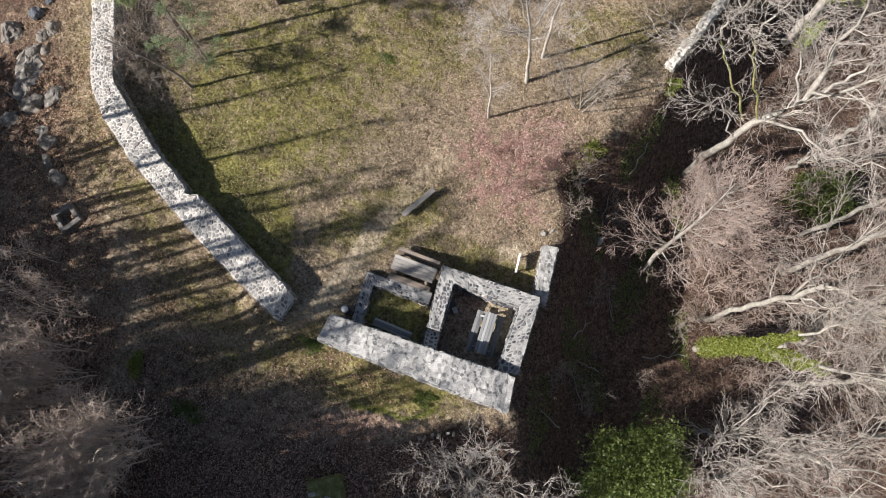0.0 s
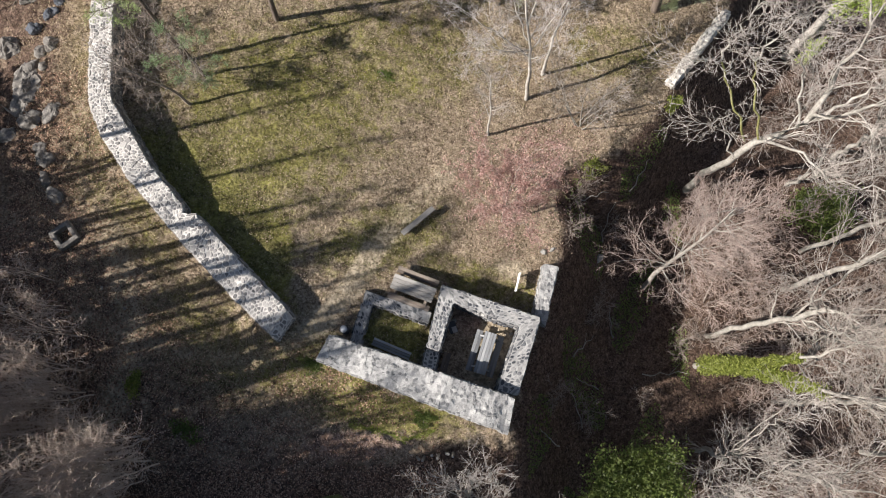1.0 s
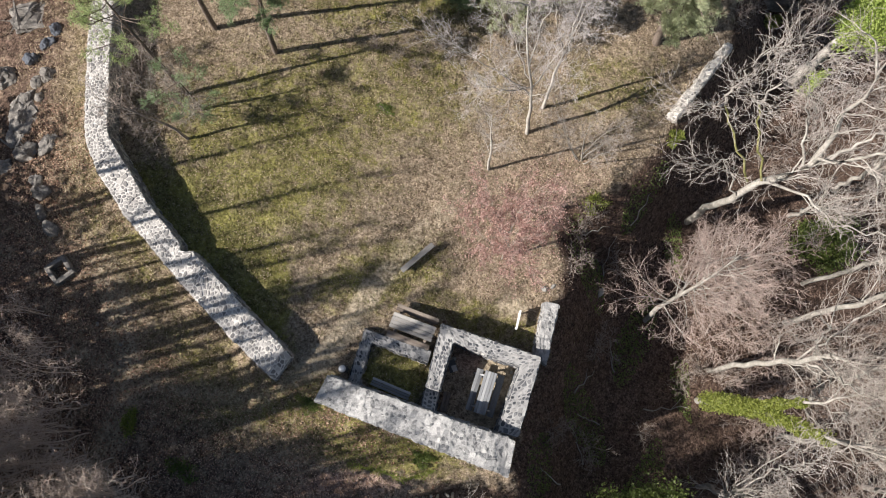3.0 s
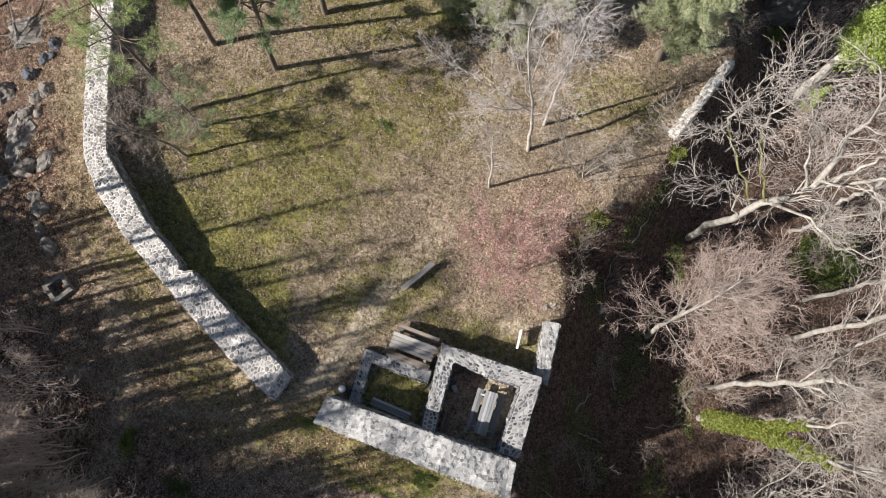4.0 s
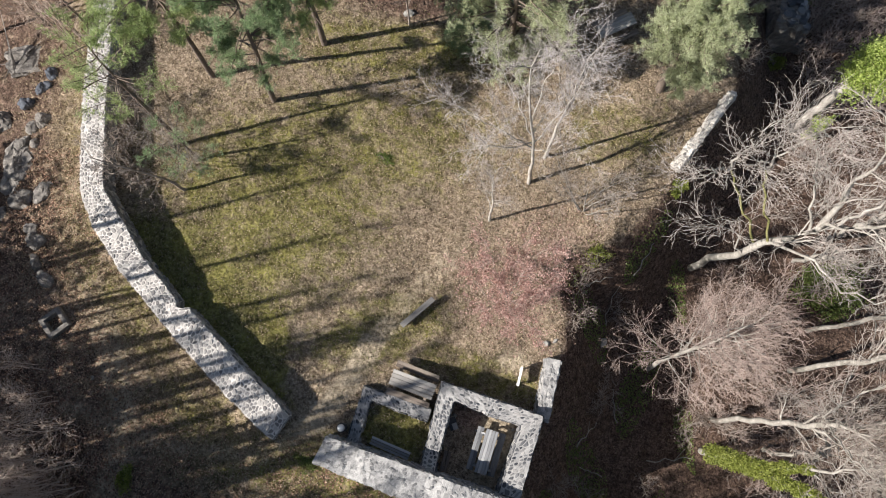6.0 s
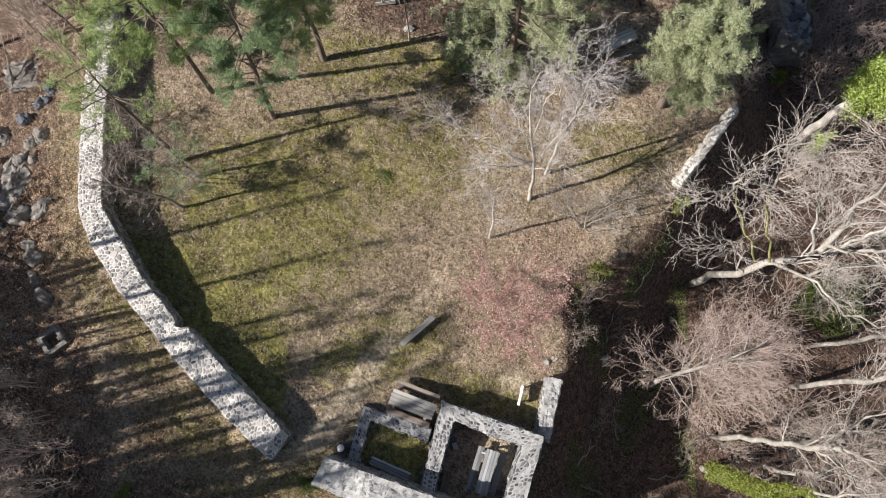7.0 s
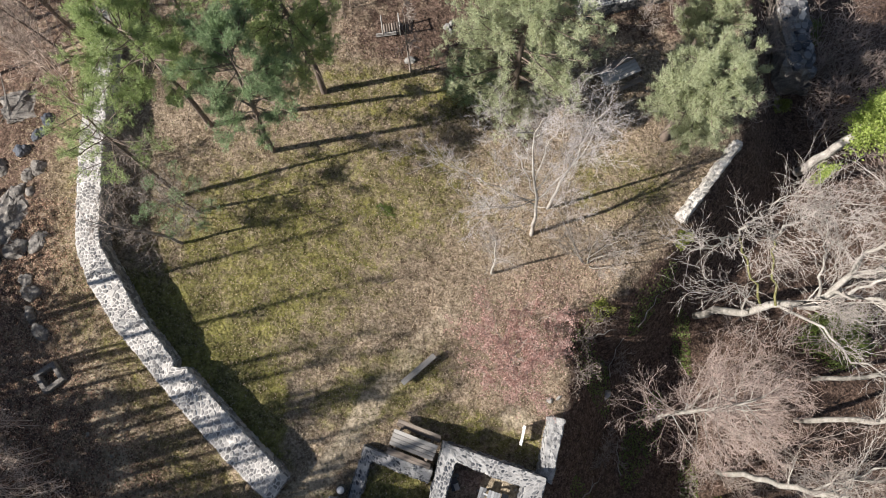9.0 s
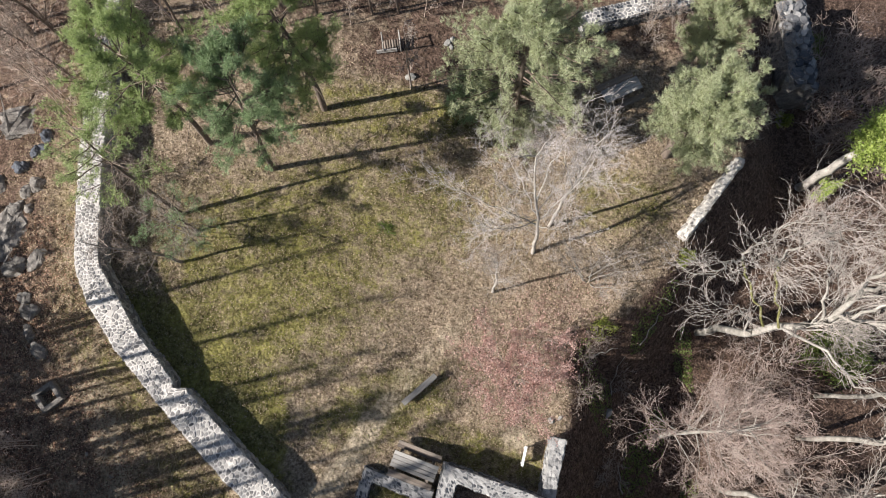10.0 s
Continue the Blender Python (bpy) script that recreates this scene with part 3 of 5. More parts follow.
masonry("wall_left_room", [(-0.5, 3.78, -0.6, 3.4, 0.36), (-0.45, 4.2, -0.6, 3.75, 0.36), (-3.17, 5.12, -2.92, 4.59, 0.36), (-3.8, 3.0, -3.38, 2.9, 0.36)][1:],
        "low room wall of small fieldstones in bright mortar", 0.15, 0.044, 0.02, DARKSTONE, DARKSTONE_J, 14, mortar=ROOMMORTAR, rough=0.03, drop=0.12, ragged=0.035)
masonry("wall_doorway_sill", [(-0.83, 1.95, -0.33, 1.75, 0.28), (-0.66, 2.74, -0.16, 2.58, 0.28)], "low sill of grey fieldstones in a doorway gap", 0.17, 0.06, 0.02, DARKSTONE, DARKSTONE_J, 15)
masonry("wall_east_stub", [(4.33, 6.3, 4.87, 6.2, 0.15), (3.79, 4.01, 4.25, 3.7, 0.35)], "short stub of rubble wall at the slope's edge", 0.15, 0.028, 0.02, PALESTONE, PALESTONE_J, 16, rough=0.04, drop=0.2, ragged=0.05, mortar=WASHMORTAR)
masonry("wall_north_east", [(13.16, 18.46, 13.4, 18.32, -0.45), (11.62, 16.56, 11.92, 16.42, -0.4), (10.22, 14.85, 10.52, 14.67, -0.55)], "ruined rubble wall along the edge of the ravine", 0.19, 0.03, 0.035, CREAMSTONE, CREAMSTONE_J, 17, rough=0.06, ragged=0.08)
masonry("wall_north", [(6.2, 25.35, 6.44, 24.63, -0.1), (9.12, 26.2, 9.3, 25.5, -0.2), (11.5, 26.9, 11.8, 26.2, -0.6)], "mossy stub of a ruined rubble wall", 0.17, 0.04, 0.03, DARKSTONE, DARKSTONE_J, 18, rough=0.04)


# ---- plants ----
def unit(a):
    return a / np.maximum(np.linalg.norm(a, axis=-1, keepdims=True), 1e-9)


def chains(rs, start, way, length, n, wobble, up):
    """Crooked runs of n steps; returns points (count, n + 1, 3)."""
    pts, d = [start], unit(way)
    for _ in range(n):
        d = unit(d + rs.normal(0, wobble, d.shape) + np.array([0, 0, up]))
        pts.append(pts[-1] + d * (length / n)[:, None])
    return np.stack(pts, 1)


def sprout(rs, pts, length, radius, m, lo, hi, angle, ratio, thin, taper=0.55):
    """Starts of m side shoots on each run."""
    c, n = pts.shape[0], pts.shape[1] - 1
    pos = lo + (hi - lo) * (np.arange(m)[None, :] + rs.uniform(0, 1, (c, m))) / m
    k = np.minimum((pos * n).astype(int), n - 1)
    f = (pos * n - k)[..., None]
    rows = np.arange(c)[:, None]
    a, b = pts[rows, k], pts[rows, k + 1]
    d = unit(b - a)
    side = unit(np.cross(d, rs.normal(0, 1, d.shape)))
    ang = np.radians(angle) * rs.uniform(0.7, 1.25, (c, m))[..., None]
    way = np.cos(ang) * d + np.sin(ang) * side
    ln = length[:, None] * ratio * (1 - taper * pos) * rs.uniform(0.65, 1.25, (c, m))
    rd = radius[:, None] * thin * (1 - 0.5 * pos)
    return (a + (b - a) * f).reshape(-1, 3), way.reshape(-1, 3), ln.ravel(), rd.ravel(), pos.ravel()


def tubes(pts, r0, r1, sides):
    """Quads of tapering tubes round the runs."""
    c, n1 = pts.shape[:2]
    d = np.empty_like(pts)
    d[:, 1:-1] = pts[:, 2:] - pts[:, :-2]
    d[:, 0], d[:, -1] = pts[:, 1] - pts[:, 0], pts[:, -1] - pts[:, -2]
    d = unit(d)
    ref = np.where(np.abs(d[..., 2:3]) > 0.9, np.array([1.0, 0, 0]), np.array([0, 0, 1.0]))
    u = unit(np.cross(d, ref))
    v = np.cross(d, u)
    k = np.linspace(0, 1, n1)[None, :]
    r = (r0[:, None] * (1 - k) + r1[:, None] * k)[..., None, None]
    a = np.arange(sides) * 2 * np.pi / sides
    ring = pts[:, :, None, :] + r * (np.cos(a)[None, None, :, None] * u[:, :, None, :] + np.sin(a)[None, None, :, None] * v[:, :, None, :])
    base = (np.arange(c)[:, None, None] * n1 + np.arange(n1 - 1)[None, :, None]) * sides
    j = np.arange(sides)[None, None, :]
    q = np.stack([base + j, base + (j + 1) % sides, base + sides + (j + 1) % sides, base + sides + j], -1)
    return ring.reshape(-1, 3), q.reshape(-1, 4)


def merged(parts):
    vs, fs, n = [], [], 0
    for v, f in parts:
        vs.append(v), fs.append(f + n)
        n += len(v)
    return np.concatenate(vs), np.concatenate(fs)


def bare_tree(name, label, seed, h, r, bark, twig, lean=(0, 0), limbs=14, first=0.3, reach=0.42, angle=50, subs=7, twigs=6, fine=3, up=0.06, stems=1, fine_r=0.008, crooked=0.06, group="", limb_r=0.36):
    """A leafless tree or shrub at the origin: trunk (with its limbs) and crown (the twigs)."""
    rs = np.random.RandomState(seed)
    start = np.zeros((stems, 3))
    start[:, :2] = rs.normal(0, 0.06 * (stems > 1) + r * 0.5 * (stems > 1), (stems, 2))
    way = np.tile(np.array([lean[0], lean[1], 1.0]), (stems, 1))
    if stems > 1:
        way[:, :2] += rs.normal(0, 0.38, (stems, 2))
    length = np.full(stems, float(h)) * rs.uniform(0.85, 1.0, stems)
    trunk = chains(rs, start - np.array([0, 0, 0.25]), way, length, 9, crooked, 0.02)
    rad = np.full(stems, float(r))
    wood = [tubes(trunk, rad * 1.08, rad * 0.18, 9 if stems == 1 else 4)]
    s, w, ln, rd, pos = sprout(rs, trunk, length, rad, limbs, first, 0.98, angle, reach, limb_r)
    limb = chains(rs, s, w, ln, 6, 0.13, up)
    wood.append(tubes(limb, rd, rd * 0.2, 6 if stems == 1 else 3))
    s, w, l2, r2, _ = sprout(rs, limb, ln, rd, subs, 0.15, 1.0, 44, 0.62, 0.45)
    sub = chains(rs, s, w, l2, 4 if stems == 1 else 2, 0.17, up)
    thin = [tubes(sub, np.maximum(r2, fine_r * 1.6), np.maximum(r2 * 0.35, fine_r), 4 if stems == 1 else 3)]
    s, w, l3, r3, _ = sprout(rs, sub, l2, r2, twigs, 0.15, 1.0, 42, 0.66, 0.5)
    tw = chains(rs, s, w, np.maximum(l3, 0.3), 3 if stems == 1 else 2, 0.2, up)
    thin.append(tubes(tw, np.maximum(r3, fine_r * 1.2), np.full(len(r3), fine_r * 0.7), 3))
    if fine:
        s, w, l4, r4, _ = sprout(rs, tw, np.maximum(l3, 0.25), r3, fine, 0.2, 1.0, 42, 0.65, 0.5)
        fi = chains(rs, s, w, np.maximum(l4, 0.18), 2, 0.15, up)
        thin.append(tubes(fi, np.full(len(r4), fine_r), np.full(len(r4), fine_r * 0.5), 3))
    ob = thing(name, pose(0, 0, 0), label, "tree" if stems == 1 else "shrub", group)
    child("trunk", fast_mesh("trunk", *merged(wood), bark, True), ob)
    child("crown", fast_mesh("crown", *merged(thin), twig), ob)
    return ob, trunk


def resampled(points, n):
    p = np.array(points, float)
    run = np.concatenate([[0], np.cumsum(np.linalg.norm(np.diff(p, axis=0), axis=1))])
    at = np.linspace(0, run[-1], n + 1)
    return np.stack([np.interp(at, run, p[:, k]) for k in range(3)], 1), run[-1]


def forks(rs, pts, length, radius, m, angle, ratio, thin):
    """Starts of m shoots at the end of each run."""
    d = np.repeat(unit(pts[:, -1] - pts[:, -2]), m, 0)
    side = unit(np.cross(d, rs.normal(0, 1, d.shape)))
    ang = np.radians(angle) * rs.uniform(0.5, 1.4, (len(d), 1))
    return (np.repeat(pts[:, -1], m, 0), np.cos(ang) * d + np.sin(ang) * side, np.repeat(length, m) * ratio * rs.uniform(0.7, 1.2, len(d)), np.repeat(radius, m) * thin)


def forked_tree(name, label, seed, stems, bark, twig, levels, fine_r=0.007, group="", longest=3.2, bend=0.05, foliage=None):
    """A leafless tree whose limbs fork again and again: stems are (points, radius below, radius above, share of its length that stays bare);
    levels are (side shoots, forks, angle, length ratio, steps, wobble, upward pull)."""
    rs = np.random.RandomState(seed)
    wood, thin = [], []
    runs, lens, rads = [], [], []
    for points, r0, r1, low in stems:
        p, ln = resampled(points, 10)
        p[1:-1] += rs.normal(0, bend, p[1:-1].shape)
        wood.append(tubes(p[None], np.array([r0]), np.array([r1]), 9))
        cut, _ = resampled(p[int(low * 10):], 10)
        runs.append(cut), lens.append(min(ln, longest)), rads.append(r0 * (1 - low) + r1 * low)
    pts, ln, rd = np.stack(runs), np.array(lens), np.array(rads)
    for k, (sides, ends, angle, ratio, steps, wobble, up) in enumerate(levels):
        a = sprout(rs, pts, ln, rd, sides, 0.12, 0.97, angle, ratio, 0.4, 0.35)[:4]
        b = forks(rs, pts, ln, rd, ends, angle * 0.62, ratio * 1.05, 0.4)
        s, w, ln, rd = (np.concatenate(v) for v in zip(a, b))
        ln, rd = np.maximum(ln, 0.14), np.maximum(rd, fine_r)
        pts = chains(rs, s, w, ln, steps, wobble, up)
        (wood if k < 1 else thin).append(tubes(pts, rd, np.maximum(rd * 0.42, fine_r * 0.6), 6 if k < 1 else 4 if k < 2 else 3))
    ob = thing(name, pose(0, 0, 0), label, "tree", group)
    child("trunk", fast_mesh("trunk", *merged(wood), bark, True), ob)
    crown = child("crown", fast_mesh("crown", *merged(thin), twig), ob)
    if foliage:
        material, count, size, label = foliage
        at = pts[rs.randint(0, len(pts), count), rs.randint(0, pts.shape[1], count)]
        child("leaves", fast_mesh("leaves", *leaves(rs, at + rs.normal(0, 0.05, at.shape), size, 1.2), material), crown, label)
    return ob


def crown_stems(seed, h, r, split, n, spread, lean=(0, 0)):
    """A trunk that splits into n rising limbs, as stems for forked_tree."""
    rng = random.Random(seed)
    top = Vector((lean[0] * h, lean[1] * h, split * h))
    out = [([(0, 0, -0.3), top * 0.5 + Vector((rng.uniform(-0.1, 0.1), rng.uniform(-0.1, 0.1), 0)), top], r, r * 0.72, 0.55)]
    for q in range(n):
        a = 6.283 * (q + rng.uniform(-0.3, 0.3)) / n
        way = Vector((math.cos(a), math.sin(a), 0)) * spread * rng.uniform(0.5, 1.1)
        low = top * rng.uniform(0.72, 1.0)
        rise = (h - low.z) * rng.uniform(0.75, 1.0)
        out.append(([low, low + way * 0.3 + Vector((0, 0, rise * 0.28)), low + way * 0.72 + Vector((0, 0, rise * 0.62)), low + way + Vector((0, 0, rise))], r * rng.uniform(0.26, 0.42), r * 0.1, 0.15))
    return out


def blades(rs, centre, way, count, length, width, spread):
    """Narrow triangles that fan out from each centre."""
    c = np.repeat(centre, count, 0)
    d = unit(np.repeat(way, count, 0) + rs.normal(0, spread, c.shape))
    ln = length * rs.uniform(0.6, 1.2, (len(c), 1))
    side = unit(np.cross(d, rs.normal(0, 1, c.shape))) * width * 0.5
    c = c + rs.normal(0, length * 0.22, c.shape)
    v = np.stack([c - side, c + side, c + d * ln], 1).reshape(-1, 3)
    return v, np.arange(len(v)).reshape(-1, 3)


def leaves(rs, centre, size, flat=0.5):
    """Small folded quads, turned at random and facing upwards more or less."""
    n = len(centre)
    nor = unit(rs.normal(0, 1, (n, 3)) * flat + np.array([0, 0, 1.0]))
    u = unit(np.cross(nor, rs.normal(0, 1, (n, 3))))
    v = np.cross(nor, u)
    s = (size * rs.uniform(0.6, 1.35, n))[:, None]
    p = np.stack([centre - u * s, centre - v * s * 0.6 + nor * s * 0.15, centre + u * s, centre + v * s * 0.6 + nor * s * 0.15], 1).reshape(-1, 3)
    return p, np.arange(4 * n).reshape(-1, 4)


def pine(name, label, seed, h, r, first, reach, needle, limbs=36, subs=7, tufts=5, count=16, blade=(0.15, 0.019), lean=(0, 0), top_heavy=0.6, group="pine trees", spread_tufts=2, inner=0.42):
    """A pine with a bare lower trunk, limbs and a crown of needle tufts."""
    rs = np.random.RandomState(seed)
    length = np.array([float(h)])
    trunk = chains(rs, np.array([[0, 0, -0.25]]), np.array([[lean[0], lean[1], 1.0]]), length, 10, 0.035, 0.02)
    wood = [tubes(trunk, np.array([r * 1.1]), np.array([r * 0.15]), 10)]
    s, w, ln, rd, pos = sprout(rs, trunk, length, np.array([r]), limbs, first, 0.99, 78, 1.0, 0.3, 0.0)
    u = (pos - first) / (1 - first)
    ln = reach * (0.45 + top_heavy * np.sin(np.pi * np.clip(u * 0.85 + 0.12, 0, 1))) * rs.uniform(0.6, 1.15, len(u)) * np.where(u > 0.85, 0.7, 1.0)
    limb = chains(rs, s, w, ln, 5, 0.12, 0.07)
    wood.append(tubes(limb, np.maximum(rd, 0.02), np.full(len(rd), 0.012), 5))
    s, w, l2, r2, _ = sprout(rs, limb, ln, rd, subs, inner, 1.0, 50, 0.42, 0.45)
    sub = chains(rs, s, w, np.maximum(l2, 0.3), 3, 0.14, 0.08)
    if spread_tufts > 1:
        wood.append(tubes(sub, np.full(len(r2), 0.014), np.full(len(r2), 0.006), 3))
    # a few dead limbs below the crown
    s, w, l3, r3, _ = sprout(rs, trunk, length, np.array([r]), 9, first * 0.55, first * 1.05, 80, 0.12, 0.16, 0.0)
    dead = chains(rs, s, w, l3, 4, 0.15, 0.0)
    wood.append(tubes(dead, np.maximum(r3, 0.012), np.full(len(r3), 0.005), 4))
    pos = rs.uniform(0.25, 1.0, (len(sub), tufts))
    k = np.minimum((pos * 3).astype(int), 2)
    rows = np.arange(len(sub))[:, None]
    a, b = sub[rows, k], sub[rows, k + 1]
    c = np.repeat((a + (b - a) * (pos * 3 - k)[..., None]).reshape(-1, 3), spread_tufts, 0)
    c = c + rs.normal(0, 0.08, c.shape)
    d = np.repeat(unit((b - a).reshape(-1, 3) + np.array([0, 0, 0.35])), spread_tufts, 0)
    ob = thing(name, pose(0, 0, 0), label, "pine tree", group)
    child("trunk", fast_mesh("trunk", *merged(wood), PINEBARK, True), ob)
    child("crown", fast_mesh("crown", *blades(rs, c, d, count, blade[0], blade[1], 0.75), needle), ob)
    return ob


def leafy_bush(name, label, seed, rx, ry, rz, material, clumps=60, per=110, leaf=0.06, low=0.2, category="bush", trunk_h=0.0):
    """An evergreen bush: stems and clumps of leaves with gaps between them."""
    rs = np.random.RandomState(seed)
    d = unit(rs.normal(0, 1, (clumps, 3)))
    d[:, 2] = np.abs(d[:, 2])
    c = d * np.array([rx, ry, rz]) * rs.uniform(0.45, 1.0, (clumps, 1)) + np.array([0, 0, rz * low])
    az = np.arctan2(c[:, 1], c[:, 0])
    c[:, :2] *= (0.8 + 0.2 * np.sin(3 * az + seed) + 0.14 * np.sin(5 * az + 2 * seed) - 0.22 * np.sin(c[:, 2] * 2.1 / rz + az))[:, None]
    pts = np.repeat(c, per, 0) + rs.normal(0, 1, (clumps * per, 3)) * np.array([rx, ry, rz]) * 0.13
    pts[:, 2] = np.maximum(pts[:, 2], 0.02)
    ob = thing(name, pose(0, 0, 0), label, category)
    root = np.array([0, 0, trunk_h - 0.2])
    st = np.stack([np.zeros_like(c) + root, (c + root) * 0.5 + rs.normal(0, 0.08, c.shape), c], 1)
    if trunk_h:
        bole = np.array([[(0.05 * math.sin(q * 1.9), 0.05 * math.cos(q * 1.3), -0.3 + (trunk_h + 0.2) * q / 6) for q in range(7)]])
        child("trunk", fast_mesh("trunk", *tubes(bole, np.array([0.12]), np.array([0.07]), 9), PALEBARK, True), ob)
    child("stem", fast_mesh("stem", *tubes(st, np.full(clumps, 0.03), np.full(clumps, 0.008), 4), BROWNTWIG, True), ob)
    child("leaves", fast_mesh("leaves", *leaves(rs, pts, leaf, 0.8), material), ob)
    return ob


def put(ob, x, y, turn=0, size=1.0, dz=0.0):
    ob.matrix_basis = pose(x, y, zg(x, y) + dz, 0, 0, turn) @ Matrix.Diagonal((size, size, size, 1))
    return ob


def again(ob, x, y, turn=0, size=1.0, dz=0.0):
    c = copy_thing(ob, pose(0, 0, 0))
    return put(c, x, y, turn, size, dz)


# pines on the meadow's north side
put(pine("pine_tree", "tall pine with dark green needles and bare lower trunk", 1, 11.0, 0.12, 0.44, 1.9, DARKNEEDLE, 46, 9, 6, 11, lean=(0.03, -0.05)), -7.56, 17.64)
put(pine("pine_tree", "tall pine with bright green crown over thin bare trunk", 2, 12.2, 0.125, 0.5, 2.0, NEEDLE, 48, 9, 6, 11, lean=(0.03, -0.01)), -10.32, 18.75)
put(pine("pine_tree", "small pine with thin greyish green needles", 3, 4.6, 0.06, 0.25, 1.8, DARKNEEDLE, 11, 6, 4, 7, lean=(0.03, -0.02)), -10.6, 14.75)
put(pine("pine_tree", "pine with sparse yellowish green crown beside the wall", 4, 9.4, 0.1, 0.5, 2.0, NEEDLE, 26, 6, 4, 8, lean=(-0.05, 0.0)), -11.3, 15.5)
put(pine("pine_tree", "pine with yellow-green crown at the wood's edge", 5, 10.6, 0.14, 0.36, 2.3, NEEDLE, 56, 9, 6, 11), -5.45, 20.52)
put(pine("pine_tree", "broad pine with pale olive crown reaching low", 6, 10.6, 0.2, 0.22, 2.8, PALENEEDLE, 92, 9, 6, 12, inner=0.2), 2.9, 19.75)
pine_r = put(pine("pine_tree", "broad pine with pale olive crown beside the ravine", 7, 9.4, 0.2, 0.3, 2.1, PALENEEDLE, 92, 9, 6, 12, lean=(-0.17, 0.0), inner=0.2), 10.05, 18.71)
tagged(again(pine_r, 10.9, 22.3, 190, 0.85), "pale olive pine behind the picnic table")

put(pine("young_fir", "small dark green fir beside the broad pine", 8, 3.4, 0.05, 0.08, 1.1, DARKNEEDLE, 40, 6, 4, 8, group=""), 1.1, 20.7)

# birches and young trees on the meadow
BIRCH_LEVELS = ((6, 2, 48, 0.6, 5, 0.13, 0.04), (5, 1, 44, 0.6, 3, 0.15, 0.04), (4, 1, 42, 0.62, 2, 0.17, 0.03), (3, 0, 40, 0.7, 1, 0.16, 0.02))
birch = forked_tree("birch_tree", "slender birch with white bark and wide leafless crown", 21,
                    [([(0, 0, -0.3), (-0.12, 0.2, 2.4), (-0.4, 0.6, 4.4), (-0.7, 1.1, 6.4), (-0.9, 1.5, 8.2)], 0.095, 0.018, 0.34), ([(-0.3, 0.4, 3.4), (-1.2, 0.4, 4.6), (-2.2, 0.5, 5.7), (-3.0, 0.6, 6.6)], 0.036, 0.01, 0.08),
                     ([(-0.3, 0.4, 3.4), (0.1, 0.7, 4.8), (0.7, 1.0, 6.4), (1.0, 1.3, 7.6)], 0.034, 0.01, 0.15), ([(-0.45, 0.6, 4.4), (-1.1, 1.3, 5.8), (-1.9, 2.1, 7.4)], 0.032, 0.01, 0.1),
                     ([(-0.35, 0.5, 3.8), (-1.2, -0.1, 4.8), (-2.2, -0.4, 5.8)], 0.03, 0.01, 0.1), ([(-0.5, 0.8, 5.0), (-0.2, 1.7, 6.4), (0.2, 2.3, 7.8)], 0.03, 0.01, 0.1), ([(-0.3, 0.4, 3.2), (0.2, 0.0, 4.2), (0.6, -0.2, 5.4)], 0.026, 0.009, 0.1)], BIRCH, BIRCHTWIG, BIRCH_LEVELS, 0.0045, "birches", 2.4, 0.03)
put(birch, 3.82, 14.05)
birch2 = forked_tree("birch_tree", "leaning birch with white bark and leafless crown", 22,
                     [([(0, 0, -0.3), (0.05, 0.2, 3.0), (0.25, 0.4, 5.4), (0.3, 0.6, 8.2)], 0.08, 0.018, 0.45), ([(0.1, 0.3, 3.6), (0.4, 0.4, 5.0), (0.5, 0.5, 6.8)], 0.028, 0.01, 0.15),
                      ([(0.2, 0.35, 4.6), (-0.3, 0.7, 6.0), (-0.5, 1.0, 7.4)], 0.028, 0.01, 0.15)], BIRCH, BIRCHTWIG, BIRCH_LEVELS, 0.0045, "birches", 1.8, 0.03)
put(birch2, 4.56, 15.28)
sapling, _ = bare_tree("sapling", "thin white sapling with sparse bare twigs", 23, 6.5, 0.06, BIRCH, TWIG, (0.0, 0.0), 16, 0.3, 0.24, 42, 5, 4, 3, fine_r=0.0025)
put(sapling, 2.05, 12.32)
clump, _ = bare_tree("sapling", "several pale bare stems from one stump", 124, 4.8, 0.032, PALEBARK, TWIG, (-0.02, 0.03), 8, 0.3, 0.3, 36, 4, 3, 2, stems=7, fine_r=0.004)
put(clump, 6.23, 12.78)
young, _ = bare_tree("young_tree", "crooked brown young tree with bare branches", 25, 6.5, 0.07, BROWNTWIG, BROWNTWIG, (-0.05, 0.0), 9, 0.3, 0.26, 55, 4, 4, 1, fine_r=0.0045)
put(young, -11.07, 13.4)
tagged(again(clump, -11.04, 14.84, 160, 0.75), "pale bare stems growing under the young pine")
snag, _ = bare_tree("sapling", "thin dark bare sapling at the wood's edge", 26, 5.0, 0.05, BROWNTWIG, BROWNTWIG, (0, 0), 10, 0.3, 0.22, 45, 4, 4, 0)
put(snag, -1.6, 21.7)

